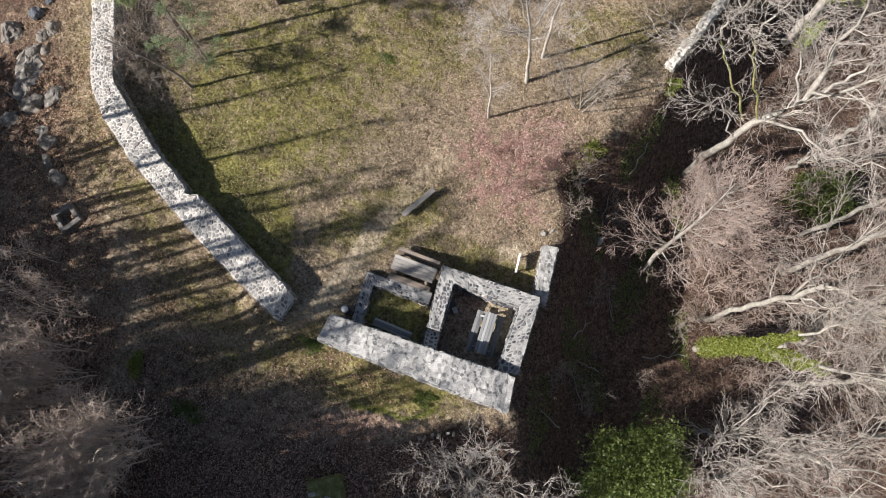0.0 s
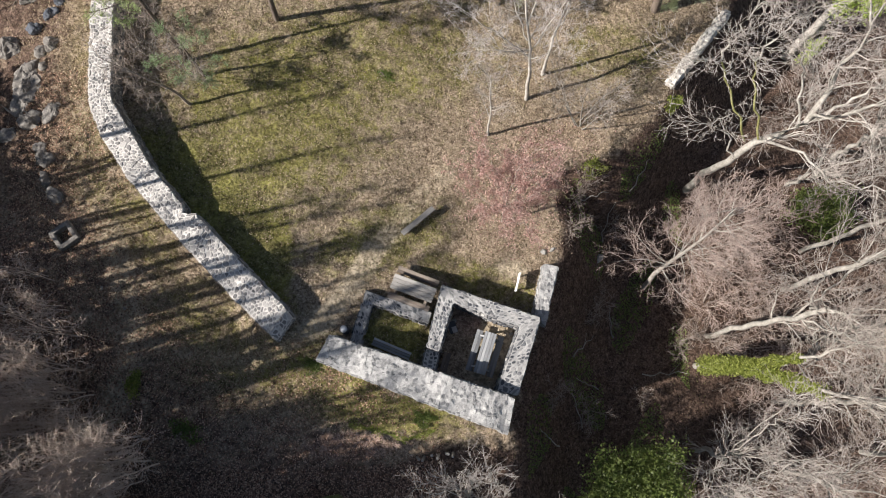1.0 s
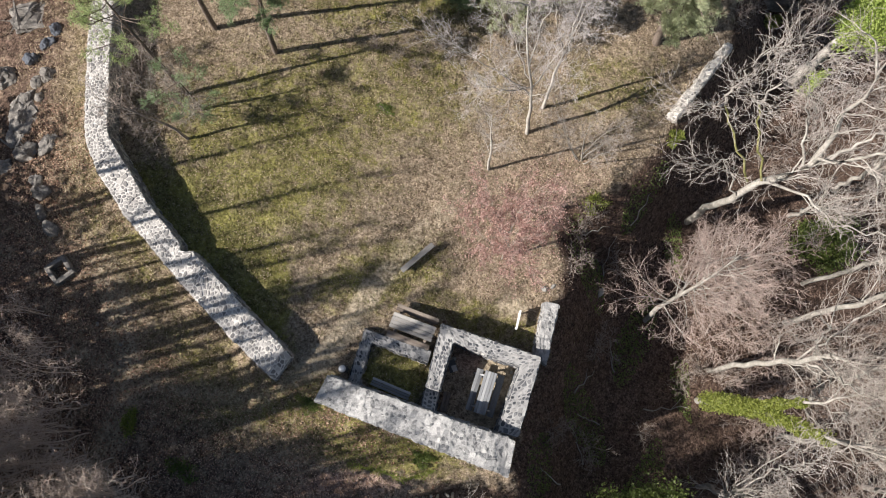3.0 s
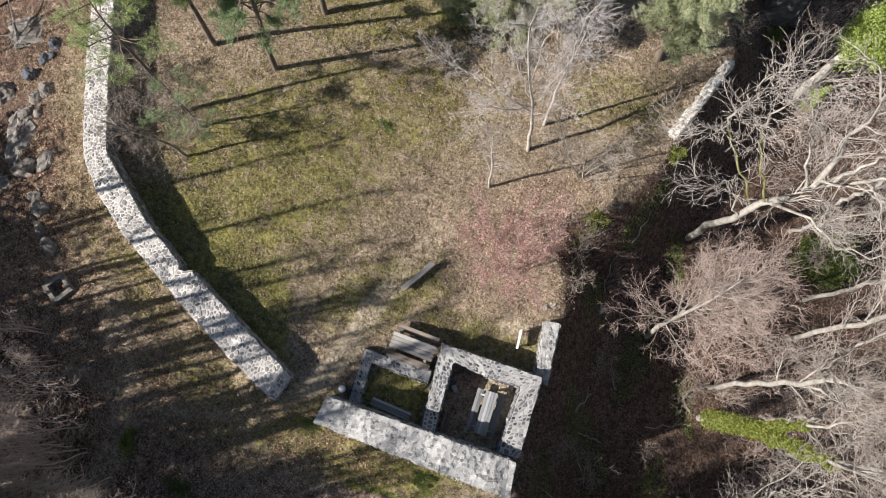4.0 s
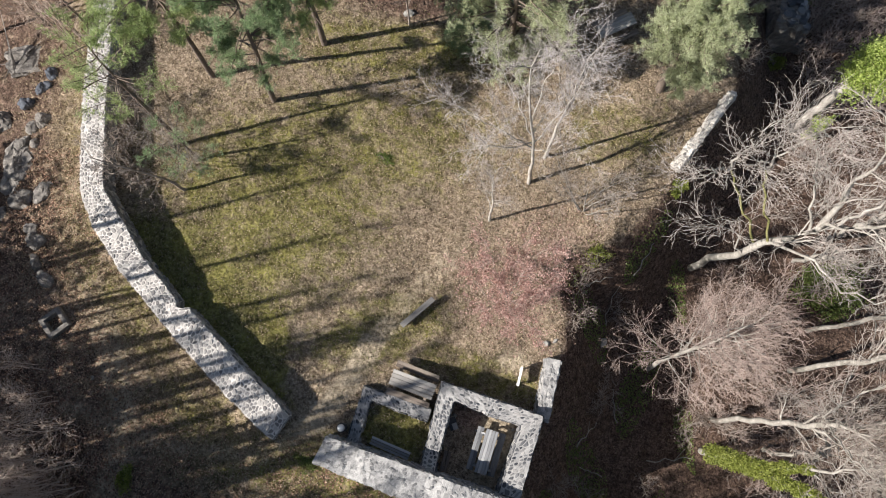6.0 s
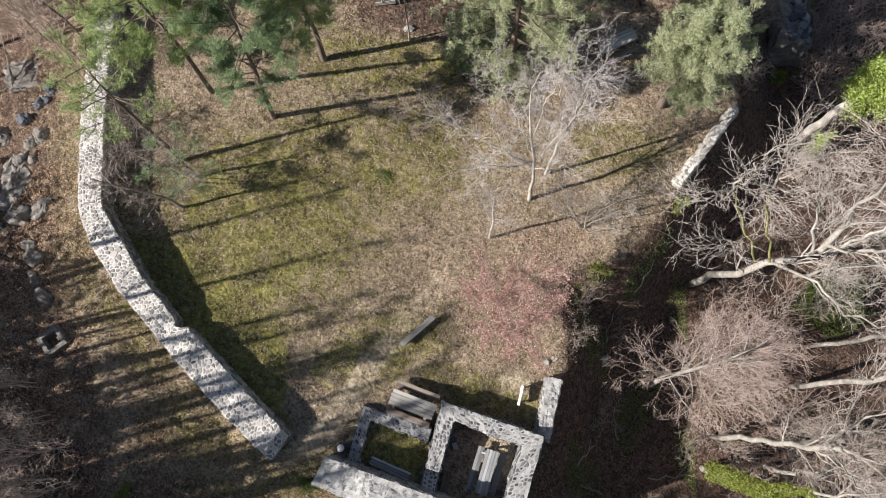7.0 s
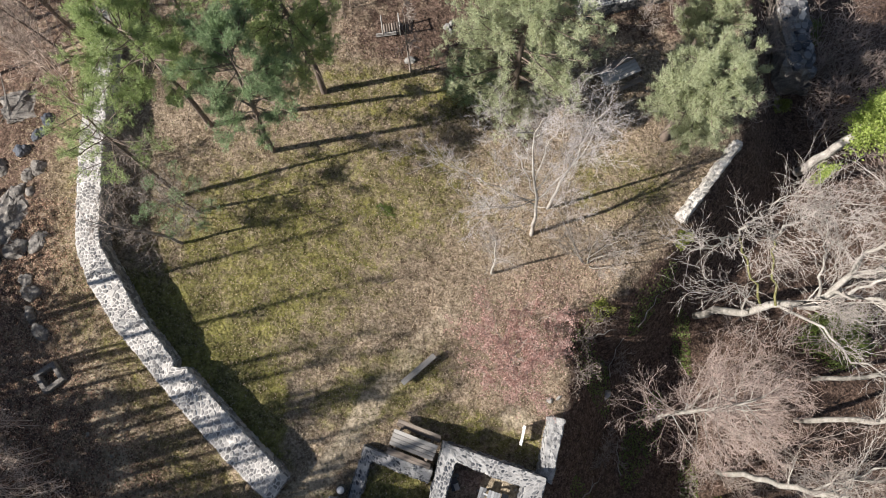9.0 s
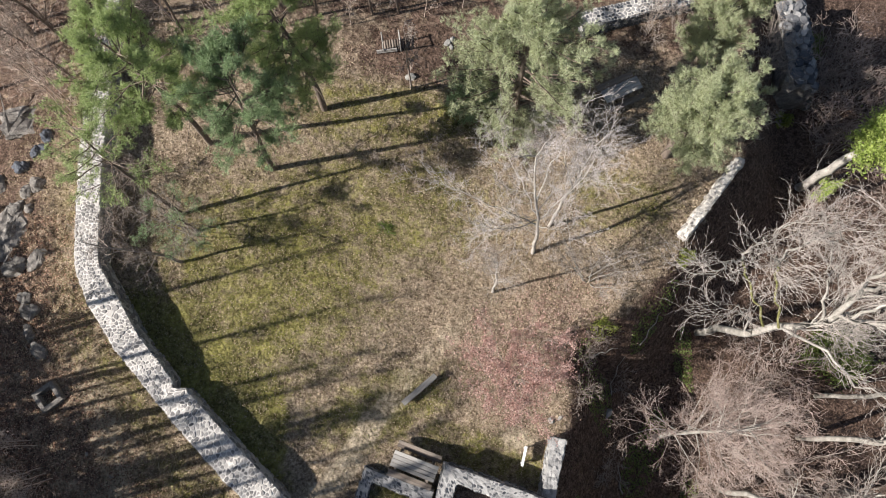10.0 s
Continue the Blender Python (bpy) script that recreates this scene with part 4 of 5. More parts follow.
# the pinkish young tree by the ravine's edge
pink_stems = [([(0, 0, -0.3), (0.0, 0.1, 1.6), (0.05, 0.35, 3.4), (0.15, 0.6, 5.4)], 0.05, 0.012, 0.25)]
for q in range(11):
    a, low = 2.4 * q + 0.4, 1.0 + 0.3 * q
    out = 1.75 - 0.07 * q
    pink_stems.append(([(0.0, 0.07 * low, low), (0.45 * out * math.cos(a), 0.07 * low + 0.45 * out * math.sin(a), low + 0.7), (out * math.cos(a), 0.35 + 0.1 * low + out * math.sin(a), low + 1.6)], 0.02, 0.007, 0.15))
pink_tree = forked_tree("young_tree", "young tree with fine twigs and pinkish dry leaves", 27, pink_stems, BROWNTWIG, PINKTWIG, ((6, 2, 46, 0.5, 4, 0.15, 0.03), (4, 1, 42, 0.6, 3, 0.17, 0.03), (3, 1, 40, 0.62, 2, 0.17, 0.02)), 0.0042, "", 1.7, 0.04,
                        (PINKLEAF, 17000, 0.033, "small pinkish dry leaves"))
put(pink_tree, 2.55, 8.25)

# trees of the ravine
SPREAD = ((5, 2, 46, 0.7, 7, 0.2, 0.05), (4, 2, 40, 0.62, 5, 0.22, 0.05), (3, 1, 38, 0.6, 3, 0.22, 0.04), (1, 1, 30, 0.6, 2, 0.18, 0.02))
beech = forked_tree("bare_tree", "big pale smooth-barked tree with spreading white limbs", 31,
                    [([(0.6, 0.5, -0.3), (0.36, 0.2, 3.5), (0.02, -0.34, 8.3), (0.45, -0.36, 9.6), (1.2, -0.25, 10.8)], 0.18, 0.125, 0.85), ([(1.2, -0.25, 10.8), (1.3, 0.3, 12.2), (1.2, 0.7, 13.6), (1.1, 1.0, 15.2)], 0.12, 0.03, 0.1),
                     ([(1.2, -0.25, 10.8), (1.7, -0.5, 12.3), (1.75, -0.9, 14.2), (2.2, -1.2, 15.6)], 0.09, 0.02, 0.15), ([(0.3, -0.42, 9.4), (1.1, -1.2, 10.3), (2.0, -2.5, 11.1), (3.0, -3.3, 12.2)], 0.06, 0.02, 0.15),
                     ([(1.0, -0.3, 10.4), (0.7, 0.5, 11.8), (0.1, 1.2, 13.2)], 0.06, 0.02, 0.2), ([(-2.1, 1.6, 11.9), (-2.2, 1.8, 13.0), (-2.0, 2.0, 14.3)], 0.045, 0.014, 0.0), ([(-2.1, 1.6, 11.9), (-2.7, 1.4, 12.4), (-3.3, 1.0, 13.0)], 0.035, 0.012, 0.0),
                     ([(-0.9, 1.6, 11.9), (-0.7, 1.8, 13.1), (-0.3, 1.9, 14.6)], 0.045, 0.014, 0.0), ([(-0.9, 1.6, 11.9), (-1.4, 1.5, 12.7), (-1.6, 1.2, 13.8)], 0.035, 0.012, 0.0), ([(1.5, -0.3, 11.6), (2.6, 0.2, 12.6), (3.8, 0.8, 13.4)], 0.06, 0.02, 0.2),
                     ([(-0.15, -0.4, 7.6), (-0.7, 0.2, 8.6), (-1.4, 0.4, 9.6)], 0.045, 0.015, 0.2)],
                    PALEBARK, PALETWIG, SPREAD, 0.0066, "ravine trees", 2.3, 0.07)
put(beech, 11.72, 10.6)
red, _ = bare_tree("bare_tree", "dense bare tree with fine reddish twigs", 32, 13.5, 0.12, PALEBARK, PINKTWIG, (-0.08, 0.05), 40, 0.3, 0.3, 64, 8, 5, 3, fine_r=0.0055, up=0.1, crooked=0.03, limb_r=0.28, group="ravine trees")
put(red, 9.96, 6.11)
LIGHT = ((6, 2, 44, 0.6, 6, 0.17, 0.05), (5, 2, 38, 0.6, 4, 0.19, 0.05), (4, 1, 35, 0.62, 3, 0.2, 0.04))
tall = forked_tree("bare_tree", "tall straight pale trunk with bare upper limbs", 33, crown_stems(3, 15.0, 0.135, 0.72, 5, 2.2, (0.02, 0.0)), PALEBARK, TWIG, LIGHT, 0.0075, "ravine trees", 2.8)
put(tall, 13.02, 3.76)
tangle = forked_tree("bare_tree", "bare tree with tangled pale grey branches", 34, crown_stems(4, 11.0, 0.12, 0.35, 6, 3.4, (0.06, 0.0)), PALEBARK, PALETWIG, LIGHT, 0.008, "ravine trees", 3.0, 0.12)
put(tangle, 12.04, -1.6)
brownish = forked_tree("bare_tree", "bare tree with dense fine brown twigs", 36, crown_stems(9, 11.5, 0.11, 0.42, 6, 2.8, (0.03, 0.02)), PALEBARK, BROWNTWIG, LIGHT, 0.0062, "ravine trees", 3.0, 0.1)
put(brownish, 15.4, 2.2)
for tree, x, y, turn, size in ((tall, 17.1, 6.1, 80, 1.0), (tall, 16.2, 0.6, 190, 0.9), (tangle, 12.55, -3.87, 100, 1.0), (tall, 18.24, 8.06, 250, 0.85), (brownish, 16.5, -2.6, 200, 1.1), (brownish, 19.3, 3.4, 40, 1.1),
                               (brownish, 20.5, 13.0, 140, 1.1), (tangle, 17.9, 11.6, 250, 0.9), (tall, 20.5, -1.8, 30, 1.0), (brownish, 17.5, -6.5, 10, 1.0), (tall, 13.5, -7.5, 10, 1.0)):
    again(tree, x, y, turn, size)

# an ivy-grown trunk
IVY_STEM = [(0, 0, -0.3), (-0.02, -0.1, 3.0), (-0.1, -0.3, 6.0), (0.35, -0.75, 8.0), (0.95, -1.3, 9.6), (1.3, -1.6, 11.4), (1.5, -1.9, 13.0)]
IVY_FORK = [(-0.08, -0.28, 5.8), (0.25, -0.2, 7.0), (0.5, -0.15, 8.2), (0.75, -0.1, 9.6), (1.1, 0.2, 12.0)]
ivy_tree = forked_tree("ivy_tree", "forked bare tree with trunk wrapped in ivy", 35, [(IVY_STEM, 0.17, 0.03, 0.7), (IVY_FORK, 0.1, 0.025, 0.6), ([(1.1, -1.4, 10.2), (2.0, -1.6, 11.4), (2.8, -1.6, 12.8)], 0.05, 0.015, 0.1)], PALEBARK, TWIG, LIGHT, 0.008, "", 3.0, 0.03)
rs = np.random.RandomState(77)
for line, span, count, wide in ((IVY_STEM, (1.5, 10.4), 13000, 0.42), (IVY_FORK, (0.0, 3.4), 3600, 0.26)):
    p, total = resampled(line, 80)
    k = rs.uniform(span[0], span[1], count)
    i = np.minimum((k / total * 80).astype(int), 79)
    p = p[i] + (p[i + 1] - p[i]) * (k / total * 80 - i)[:, None]
    around = unit(rs.normal(0, 1, (count, 3)) * np.array([1, 1, 0.4])) * (rs.uniform(0.15, wide, count) * (1.1 - 0.5 * (k - span[0]) / (span[1] - span[0]) + 0.22 * np.sin(k * 4.3) + 0.12 * np.sin(k * 11.0)))[:, None]
    child("ivy", fast_mesh("ivy", *leaves(rs, p + around, 0.046, 1.0), IVY), ivy_tree, "dense yellow-green ivy")
put(ivy_tree, 12.35, 2.3)

# broken white trunk with evergreen leaves
broken = thing("broken_trunk", pose(18.3, 18.6, zg(18.3, 18.6), 0, 0, 28), "broken pale trunk standing among evergreen leaves", "tree trunk")
stub = np.array([[(0.06 * math.sin(q * 1.7), 0.05 * math.cos(q * 2.3), -0.3 + 0.8 * q) for q in range(9)]])
child("trunk", fast_mesh("trunk", *tubes(stub, np.array([0.22]), np.array([0.17]), 12), BIRCH, True), broken)
part("broken_end", pole(0.17, 0.05, 0.3, 9, 0.05, 5), BIRCH, broken, m=pose(0.06 * math.sin(13.6), 0.05 * math.cos(18.4), 6.05))
put(leafy_bush("evergreen_tree", "bright green leafy tree beside a pale trunk", 41, 1.5, 1.5, 2.2, BRIGHTLEAF, 140, 90, 0.055, 2.75, "tree", 4.8), 18.8, 18.75)
put(leafy_bush("evergreen_bush", "small bright green bush at a pale trunk's foot", 40, 0.6, 0.5, 1.6, BRIGHTLEAF, 20, 60, 0.05, 1.0), 18.6, 17.9)
put(leafy_bush("evergreen_tree", "glossy green holly tree in the shaded hollow", 42, 2.4, 2.0, 3.0, HOLLY, 150, 230, 0.062, 0.9, "tree", 2.5), 8.3, -3.2)
put(leafy_bush("evergreen_bush", "green bush under bare branches on the slope", 43, 2.0, 1.7, 1.4, HOLLY, 70), 19.6, 10.2)
put(leafy_bush("evergreen_bush", "patch of bright green low plants by the wall", 44, 0.7, 0.5, 0.12, HOLLY, 26, 60, 0.03), -5.4, 2.2)
put(leafy_bush("evergreen_bush", "low yellow-green bush beside the woodland path", 55, 0.4, 0.9, 0.3, IVY, 26, 40, 0.045), -13.2, 1.4)
put(leafy_bush("evergreen_bush", "dark green plants in the western wood's shade", 56, 0.9, 0.7, 0.15, HOLLY, 22, 24, 0.05), -10.8, -0.6)
put(leafy_bush("evergreen_bush", "patch of bright green plants beneath the wall", 45, 0.6, 0.4, 0.15, HOLLY, 20, 60, 0.035), -0.7, 0.0)
put(leafy_bush("evergreen_bush", "yellow-green mossy bush on the ravine's edge", 46, 0.9, 0.6, 0.22, IVY, 22, 34, 0.035), 6.7, 10.9)
put(leafy_bush("evergreen_bush", "small green bush under the ruined wall", 47, 0.6, 0.5, 0.6, IVY, 14, 60, 0.05), 10.7, 14.0)
put(leafy_bush("evergreen_bush", "mossy yellow-green bush below the tower ruin", 48, 0.9, 0.6, 0.5, IVY, 20, 60, 0.05), 17.6, 22.2)

# bare shrubs
shrub, _ = bare_tree("bare_shrub", "leafless grey shrub of thin stems", 51, 2.6, 0.02, BROWNTWIG, BROWNTWIG, (0, 0), 5, 0.2, 0.42, 45, 3, 2, 0, stems=7, fine_r=0.006, group="bare shrubs")
put(shrub, -13.4, 14.6)
brown, _ = bare_tree("bare_shrub", "leafless brown shrub of thin stems", 52, 1.9, 0.018, BROWNTWIG, BROWNTWIG, (0, 0), 5, 0.2, 0.42, 45, 3, 2, 0, stems=7, fine_r=0.006, group="bare shrubs")
put(brown, 5.7, 8.1, 0, 0.75)
pale_tree = forked_tree("bare_tree", "pale leafless many-limbed tree below the south wall", 53, crown_stems(6, 6.4, 0.07, 0.3, 7, 1.9, (-0.02, 0.06)), PALEBARK, PALETWIG, LIGHT, 0.0062, "ravine trees", 2.0, 0.06)
put(pale_tree, 1.1, -3.3)
rs = np.random.RandomState(5)
for ob, x, y, turn, size in ((shrub, -13.3, 15.9, 40, 0.95), (shrub, -12.9, 13.6, 90, 0.7), (shrub, -13.2, 17.2, 140, 0.9), (brown, 6.0, 9.6, 30, 0.7), (brown, 6.6, 10.2, 130, 0.7), (brown, 4.9, 1.0, 10, 0.8),
                             (brown, 7.4, 4.8, 200, 1.0), (brown, 6.8, 0.2, 240, 1.0), (brown, 9.4, 0.8, 20, 0.6), (brown, 8.0, 8.6, 60, 0.9), (pale_tree, 3.4, -4.6, 90, 0.9), 
                             (brown, 14.2, 20.2, 0, 1.0), (brown, 15.2, 23.6, 60, 1.1), (shrub, 16.2, 24.6, 60, 1.2), (shrub, 17.6, 25.4, 160, 1.2), (brown, 14.6, 8.6, 0, 1.3), (brown, 15.2, 5.0, 50, 1.3), (brown, 14.4, 1.6, 90, 1.3), (brown, 14.6, -4.5, 120, 1.3),
                             (brown, 10.6, -5.6, 60, 1.2), (brown, 18.2, 15.6, 120, 1.3), (shrub, 22.0, 13.0, 0, 1.4), (brown, 18.6, 18.0, 30, 1.2), (shrub, 9.6, 24.8, 30, 1.1), (shrub, 11.0, 24.9, 80, 1.0)):
    again(ob, x, y, turn, size)

for x, y, turn, size in ((-2.1, 17.6, 0, 0.5), (-3.1, 18.0, 70, 0.42), (-1.1, 17.1, 140, 0.4), (0.1, 18.2, 200, 0.5), (-1.6, 18.4, 260, 0.45), (-0.6, 18.9, 20, 0.5)):
    again(brown, x, y, turn, size)
put(leafy_bush("evergreen_bush", "low bright green plants in the meadow grass", 49, 0.55, 0.4, 0.1, HOLLY, 18, 50, 0.028), -2.6, 15.0)
put(leafy_bush("evergreen_bush", "dark green bush beyond the tower ruin", 50, 1.2, 0.9, 0.9, HOLLY, 40, 70, 0.05), 19.6, 26.6)

rust, _ = bare_tree("bare_shrub", "leafless rust-brown undergrowth shrub on the slope", 54, 2.6, 0.02, BROWNTWIG, PINKTWIG, (0, 0), 5, 0.15, 0.5, 45, 3, 2, 0, stems=7, fine_r=0.0065, group="bare shrubs")
put(rust, 13.4, 7.0)
for n, (x, y) in enumerate(((19.6, 21.4), (20.8, 22.6), (21.8, 21.0), (19.2, 23.4), (22.4, 24.0), (20.4, 25.0), (23.4, 22.4), (21.6, 26.4), (20.0, 20.2), (13.2, 5.2), (14.6, 6.6), (16.0, 4.2), (15.2, 8.0), (17.4, 4.8), (13.8, 3.0), (14.8, -1.0), (16.8, 9.6))):
    again(rust, x, y, n * 71, 1.3 + 0.3 * ((n * 0.37) % 1))
for n in range(25):
    x, y = 11.6 + 12.0 * ((n * 0.618) % 1), -6.0 + 31.0 * ((n * 0.445 + 0.3) % 1)
    if signed(EAST_LINE, np.array(x), np.array(y)) > 4.5:
        again(rust if n % 3 else shrub, x, y, n * 67, 0.8 + 0.6 * ((n * 0.37) % 1))

# thicket and woods round the clearing
thin, _ = bare_tree("thicket_tree", "thin grey leafless tree in a dense thicket", 61, 7.5, 0.04, DUSKTWIG, DUSKTWIG, (0.0, 0), 12, 0.12, 0.5, 24, 4, 3, 0, fine_r=0.0072, up=0.06, group="thicket trees")
put(thin, -17.0, -0.5)
wood, _ = bare_tree("woodland_tree", "leafless brown woodland tree", 62, 10.0, 0.1, PINEBARK, BROWNTWIG, (0, 0.03), 18, 0.3, 0.28, 45, 5, 5, 0, fine_r=0.0075, group="woodland trees")
put(wood, -17.6, 24.0)
for n in range(52):
    x = -18.0 + 6.4 * ((n * 0.618) % 1)
    y = min(3.5, -0.6 - 0.9 * (x + 12.6)) - 5.4 * ((n * 0.755 + 0.1) % 1)
    again(thin, x, y, n * 77, 0.68 + 0.3 * ((n * 0.37) % 1))
for n in range(34):
    if n < 20:
        x, y, size = -21.0 + 5.4 * ((n * 0.618) % 1), 1.2 + 5.0 * ((n * 0.755 + 0.4) % 1), 0.5 + 0.25 * ((n * 0.37) % 1)
    else:
        x, y, size = -15.4 + 2.2 * ((n * 0.618) % 1), -4.2 + 5.2 * ((n * 0.755 + 0.4) % 1), 0.45 + 0.25 * ((n * 0.37) % 1)
    again(thin, x, y, n * 91, size)
for x, y, turn, size in ((-20.5, 25.5, 40, 1.0), (-22.5, 22.5, 90, 0.9), (-11.0, 27.5, 260, 0.9), (-4.0, 27.5, 20, 0.9),
                         (-12.0, 24.2, 160, 0.7), (-6.6, 26.2, 200, 0.7), (-15.2, 24.4, 70, 0.8), (-24.0, 27.0, 10, 1.1), (-6.0, 25.2, 70, 0.6), (-2.2, 25.6, 250, 0.6), (-19.5, 22.6, 30, 0.9), (-21.2, 24.2, 130, 0.9), (-18.2, 24.6, 200, 0.85), (-17.0, 22.2, 250, 0.7), (-22.8, 25.8, 310, 1.0), (-16.2, 25.8, 80, 0.8), (-13.2, 25.2, 15, 0.75), (-8.6, 25.4, 155, 0.75), (-3.4, 25.4, 205, 0.6),(3.6, 26.4, 220, 0.6)):
    again(wood, x, y, turn, size)

for x, y, turn, size in ((-9.6, 23.6, 0, 0.7), (-8.4, 24.4, 80, 0.75), (-10.4, 24.8, 160, 0.8), (-7.2, 24.6, 220, 0.65), (-9.0, 26.0, 300, 0.8), (-11.6, 25.6, 40, 0.8), (-4.4, 24.8, 100, 0.5), (-1.0, 25.4, 10, 0.5), (0.8, 26.0, 70, 0.55)):
    again(thin, x, y, turn, size)
for n in range(30):
    x, y = (-13.0 + 6.0 * ((n * 0.618) % 1), 24.2 + 5.5 * ((n * 0.377 + 0.2) % 1)) if n < 12 else (-25.0 + 8.0 * ((n * 0.618) % 1), 19.5 + 9.5 * ((n * 0.377 + 0.2) % 1))
    again(thin, x, y, n * 53, 0.75 + 0.35 * ((n * 0.29) % 1))

# the dark wood west of the clearing, out of view, whose shade falls on it
SHADE_EDGE = [(-20.6, 17.5), (-18.14, 12.25), (-16.12, 8.07), (-13.99, 6.13), (-12.94, 4.61), (-11.49, 2.92), (-9.9, 1.09), (-7.52, -0.86), (-5.3, -2.0), (-3.0, -1.72), (0.0, -0.98), (3.0, -0.25), (9.0, 0.6), (12.0, -3.5)]


def sunward(x, y, height, reach=1.402):
    """Where a tree stands whose shadow ends at (x, y)."""
    bx, by = x - 20.0, y - 5.0
    for _ in range(30):
        d = reach * (zg(bx, by) + height - zg(x, y))
        bx, by = 0.5 * (bx + x - SUN_EAST * d), 0.5 * (by + y - SUN_NORTH * d)
    return bx, by


oak = leafy_bush("evergreen_tree", "dense dark evergreen tree of the unseen western wood", 71, 2.7, 2.7, 9.0, HOLLY, 64, 40, 0.2, 0.45, "tree")
tagged(oak, group="western wood")
put(oak, *sunward(-17.3, 10.2, 13.0, 1.3))
across = [-SUN_NORTH * x + SUN_EAST * y for x, y in SHADE_EDGE][::-1]
edge_x = [p[0] for p in SHADE_EDGE][::-1]
for row in range(2):
    for n in range(24):
        # narrow copies are added out of view to shade the south bank and ravine
        narrow = n < 16
        v = -5.4 + 0.75 * n + 0.37 * row if narrow else 7.6 + 1.75 * (n - 16) + 0.9 * row + 0.3 * math.sin(n * 4.1)
        size = (0.95 + 0.1 * math.sin(n * 2.3 + row)) * (1.35 if v < 2.0 else 1.0)
        side = 1.2 if not narrow else 0.45 if v > 0 else 0.15
        ex = min(np.interp(v + d, across, edge_x) for d in (-side, 0.0, side)) - 2.6 * row * SUN_EAST
        bx, by = sunward(ex, (v + SUN_NORTH * ex) / SUN_EAST, 13.0 * size, 1.32)
        wide = size * (0.5 if narrow else 1.0)
        copy_thing(oak, pose(bx, by, zg(bx, by), 0, 0, 137 * n + 50 * row) @ Matrix.Diagonal((wide, wide, size, 1)))
mast, _ = bare_tree("woodland_tree", "tall bare woodland tree with few branches", 72, 13.0, 0.14, PINEBARK, BROWNTWIG, (0, 0), 9, 0.58, 0.14, 44, 3, 2, 0, fine_r=0.011, crooked=0.02, group="western wood")
for n, (x, y) in enumerate(((0.8, 1.2), (-13.2, 9.4), (-12.4, 7.4), (-9.2, 5.8), (-3.0, 4.4), (2.5, 9.5), (-1.0, 11.0), (-7.0, 3.0), (-4.6, 2.1), (-8.6, 4.0), (0.5, 10.1), (-1.4, -1.2),
                            (-1.5, 12.7), (-3.0, 14.2), (2.6, 8.4), (-11.4, 9.1), (-1.0, 2.3), (3.6, 6.8), (3.0, 6.2), (-0.4, 4.0), (-3.5, 1.0), (-9.8, 10.6), (-8.2, 9.9), (-6.4, 9.0), (-6.8, 7.2), (-9.6, 12.6), (-12.6, 5.6), (-10.6, 5.2), (-1.6, 8.0), (-2.8, 7.6), (-0.6, 7.2), (-3.6, 6.2), (0.6, 8.6), (-1.0, 4.4), (-0.6, 3.5), (2.2, 6.6), (1.2, 5.6), (3.2, 5.6), (2.4, 5.2), (1.6, 6.2), (-1.2, 3.3), (-4.0, 2.0), (3.3, 2.78), (3.3, 3.2), (2.9, 2.2), (0.2, 4.6), (0.2, 4.25), (0.6, 1.05), (0.7, 1.3))):
    bx = -23.0 - 1.6 * ((n * 0.618) % 1)
    by = y - (x - bx) * SUN_NORTH / SUN_EAST
    size = ((x - bx) / SUN_EAST / 1.402 + zg(x, y) - zg(bx, by)) / 12.6
    ob = again(mast, bx, by, n * 67, size) if n else put(mast, bx, by, 0, size)


# ---- rocks ----
def boulder(name, label, x, y, rx, ry, rz, material, seed, turn=0.0, sink=0.3, category="boulder", group="boulders"):
    rng = random.Random(seed)
    bm = bmesh.new()
    for _ in range(22):
        d = Vector((rng.gauss(0, 1), rng.gauss(0, 1), rng.gauss(0, 1))).normalized() * rng.uniform(0.85, 1.1)
        bm.verts.new((d.x * rx, d.y * ry, d.z * rz))
    bmesh.ops.convex_hull(bm, input=bm.verts)
    bmesh.ops.delete(bm, geom=[v for v in bm.verts if not v.link_faces], context="VERTS")
    bmesh.ops.bevel(bm, geom=list(bm.edges), offset=0.09 * min(rx, ry), segments=1, affect="EDGES")
    bmesh.ops.triangulate(bm, faces=bm.faces)
    bmesh.ops.subdivide_edges(bm, edges=bm.edges, cuts=2, use_grid_fill=True)
    for v in bm.verts:
        v.co += v.co.normalized() * min(rx, ry) * (0.26 * noise.noise(v.co * 2.6 + Vector((seed, 0, 0))) + 0.13 * noise.noise(v.co * 7.0) - 0.1 * abs(noise.noise(v.co * 4.3 + Vector((0, seed, 0)))))
    me = bpy.data.meshes.new(name)
    bm.to_mesh(me)
    bm.free()
    me.materials.append(material)
    ob = new(name, me)
    ob.matrix_basis = pose(x, y, zg(x, y) + rz * 0.1, 0, 0, turn)
    return tagged(ob, label, category, group)


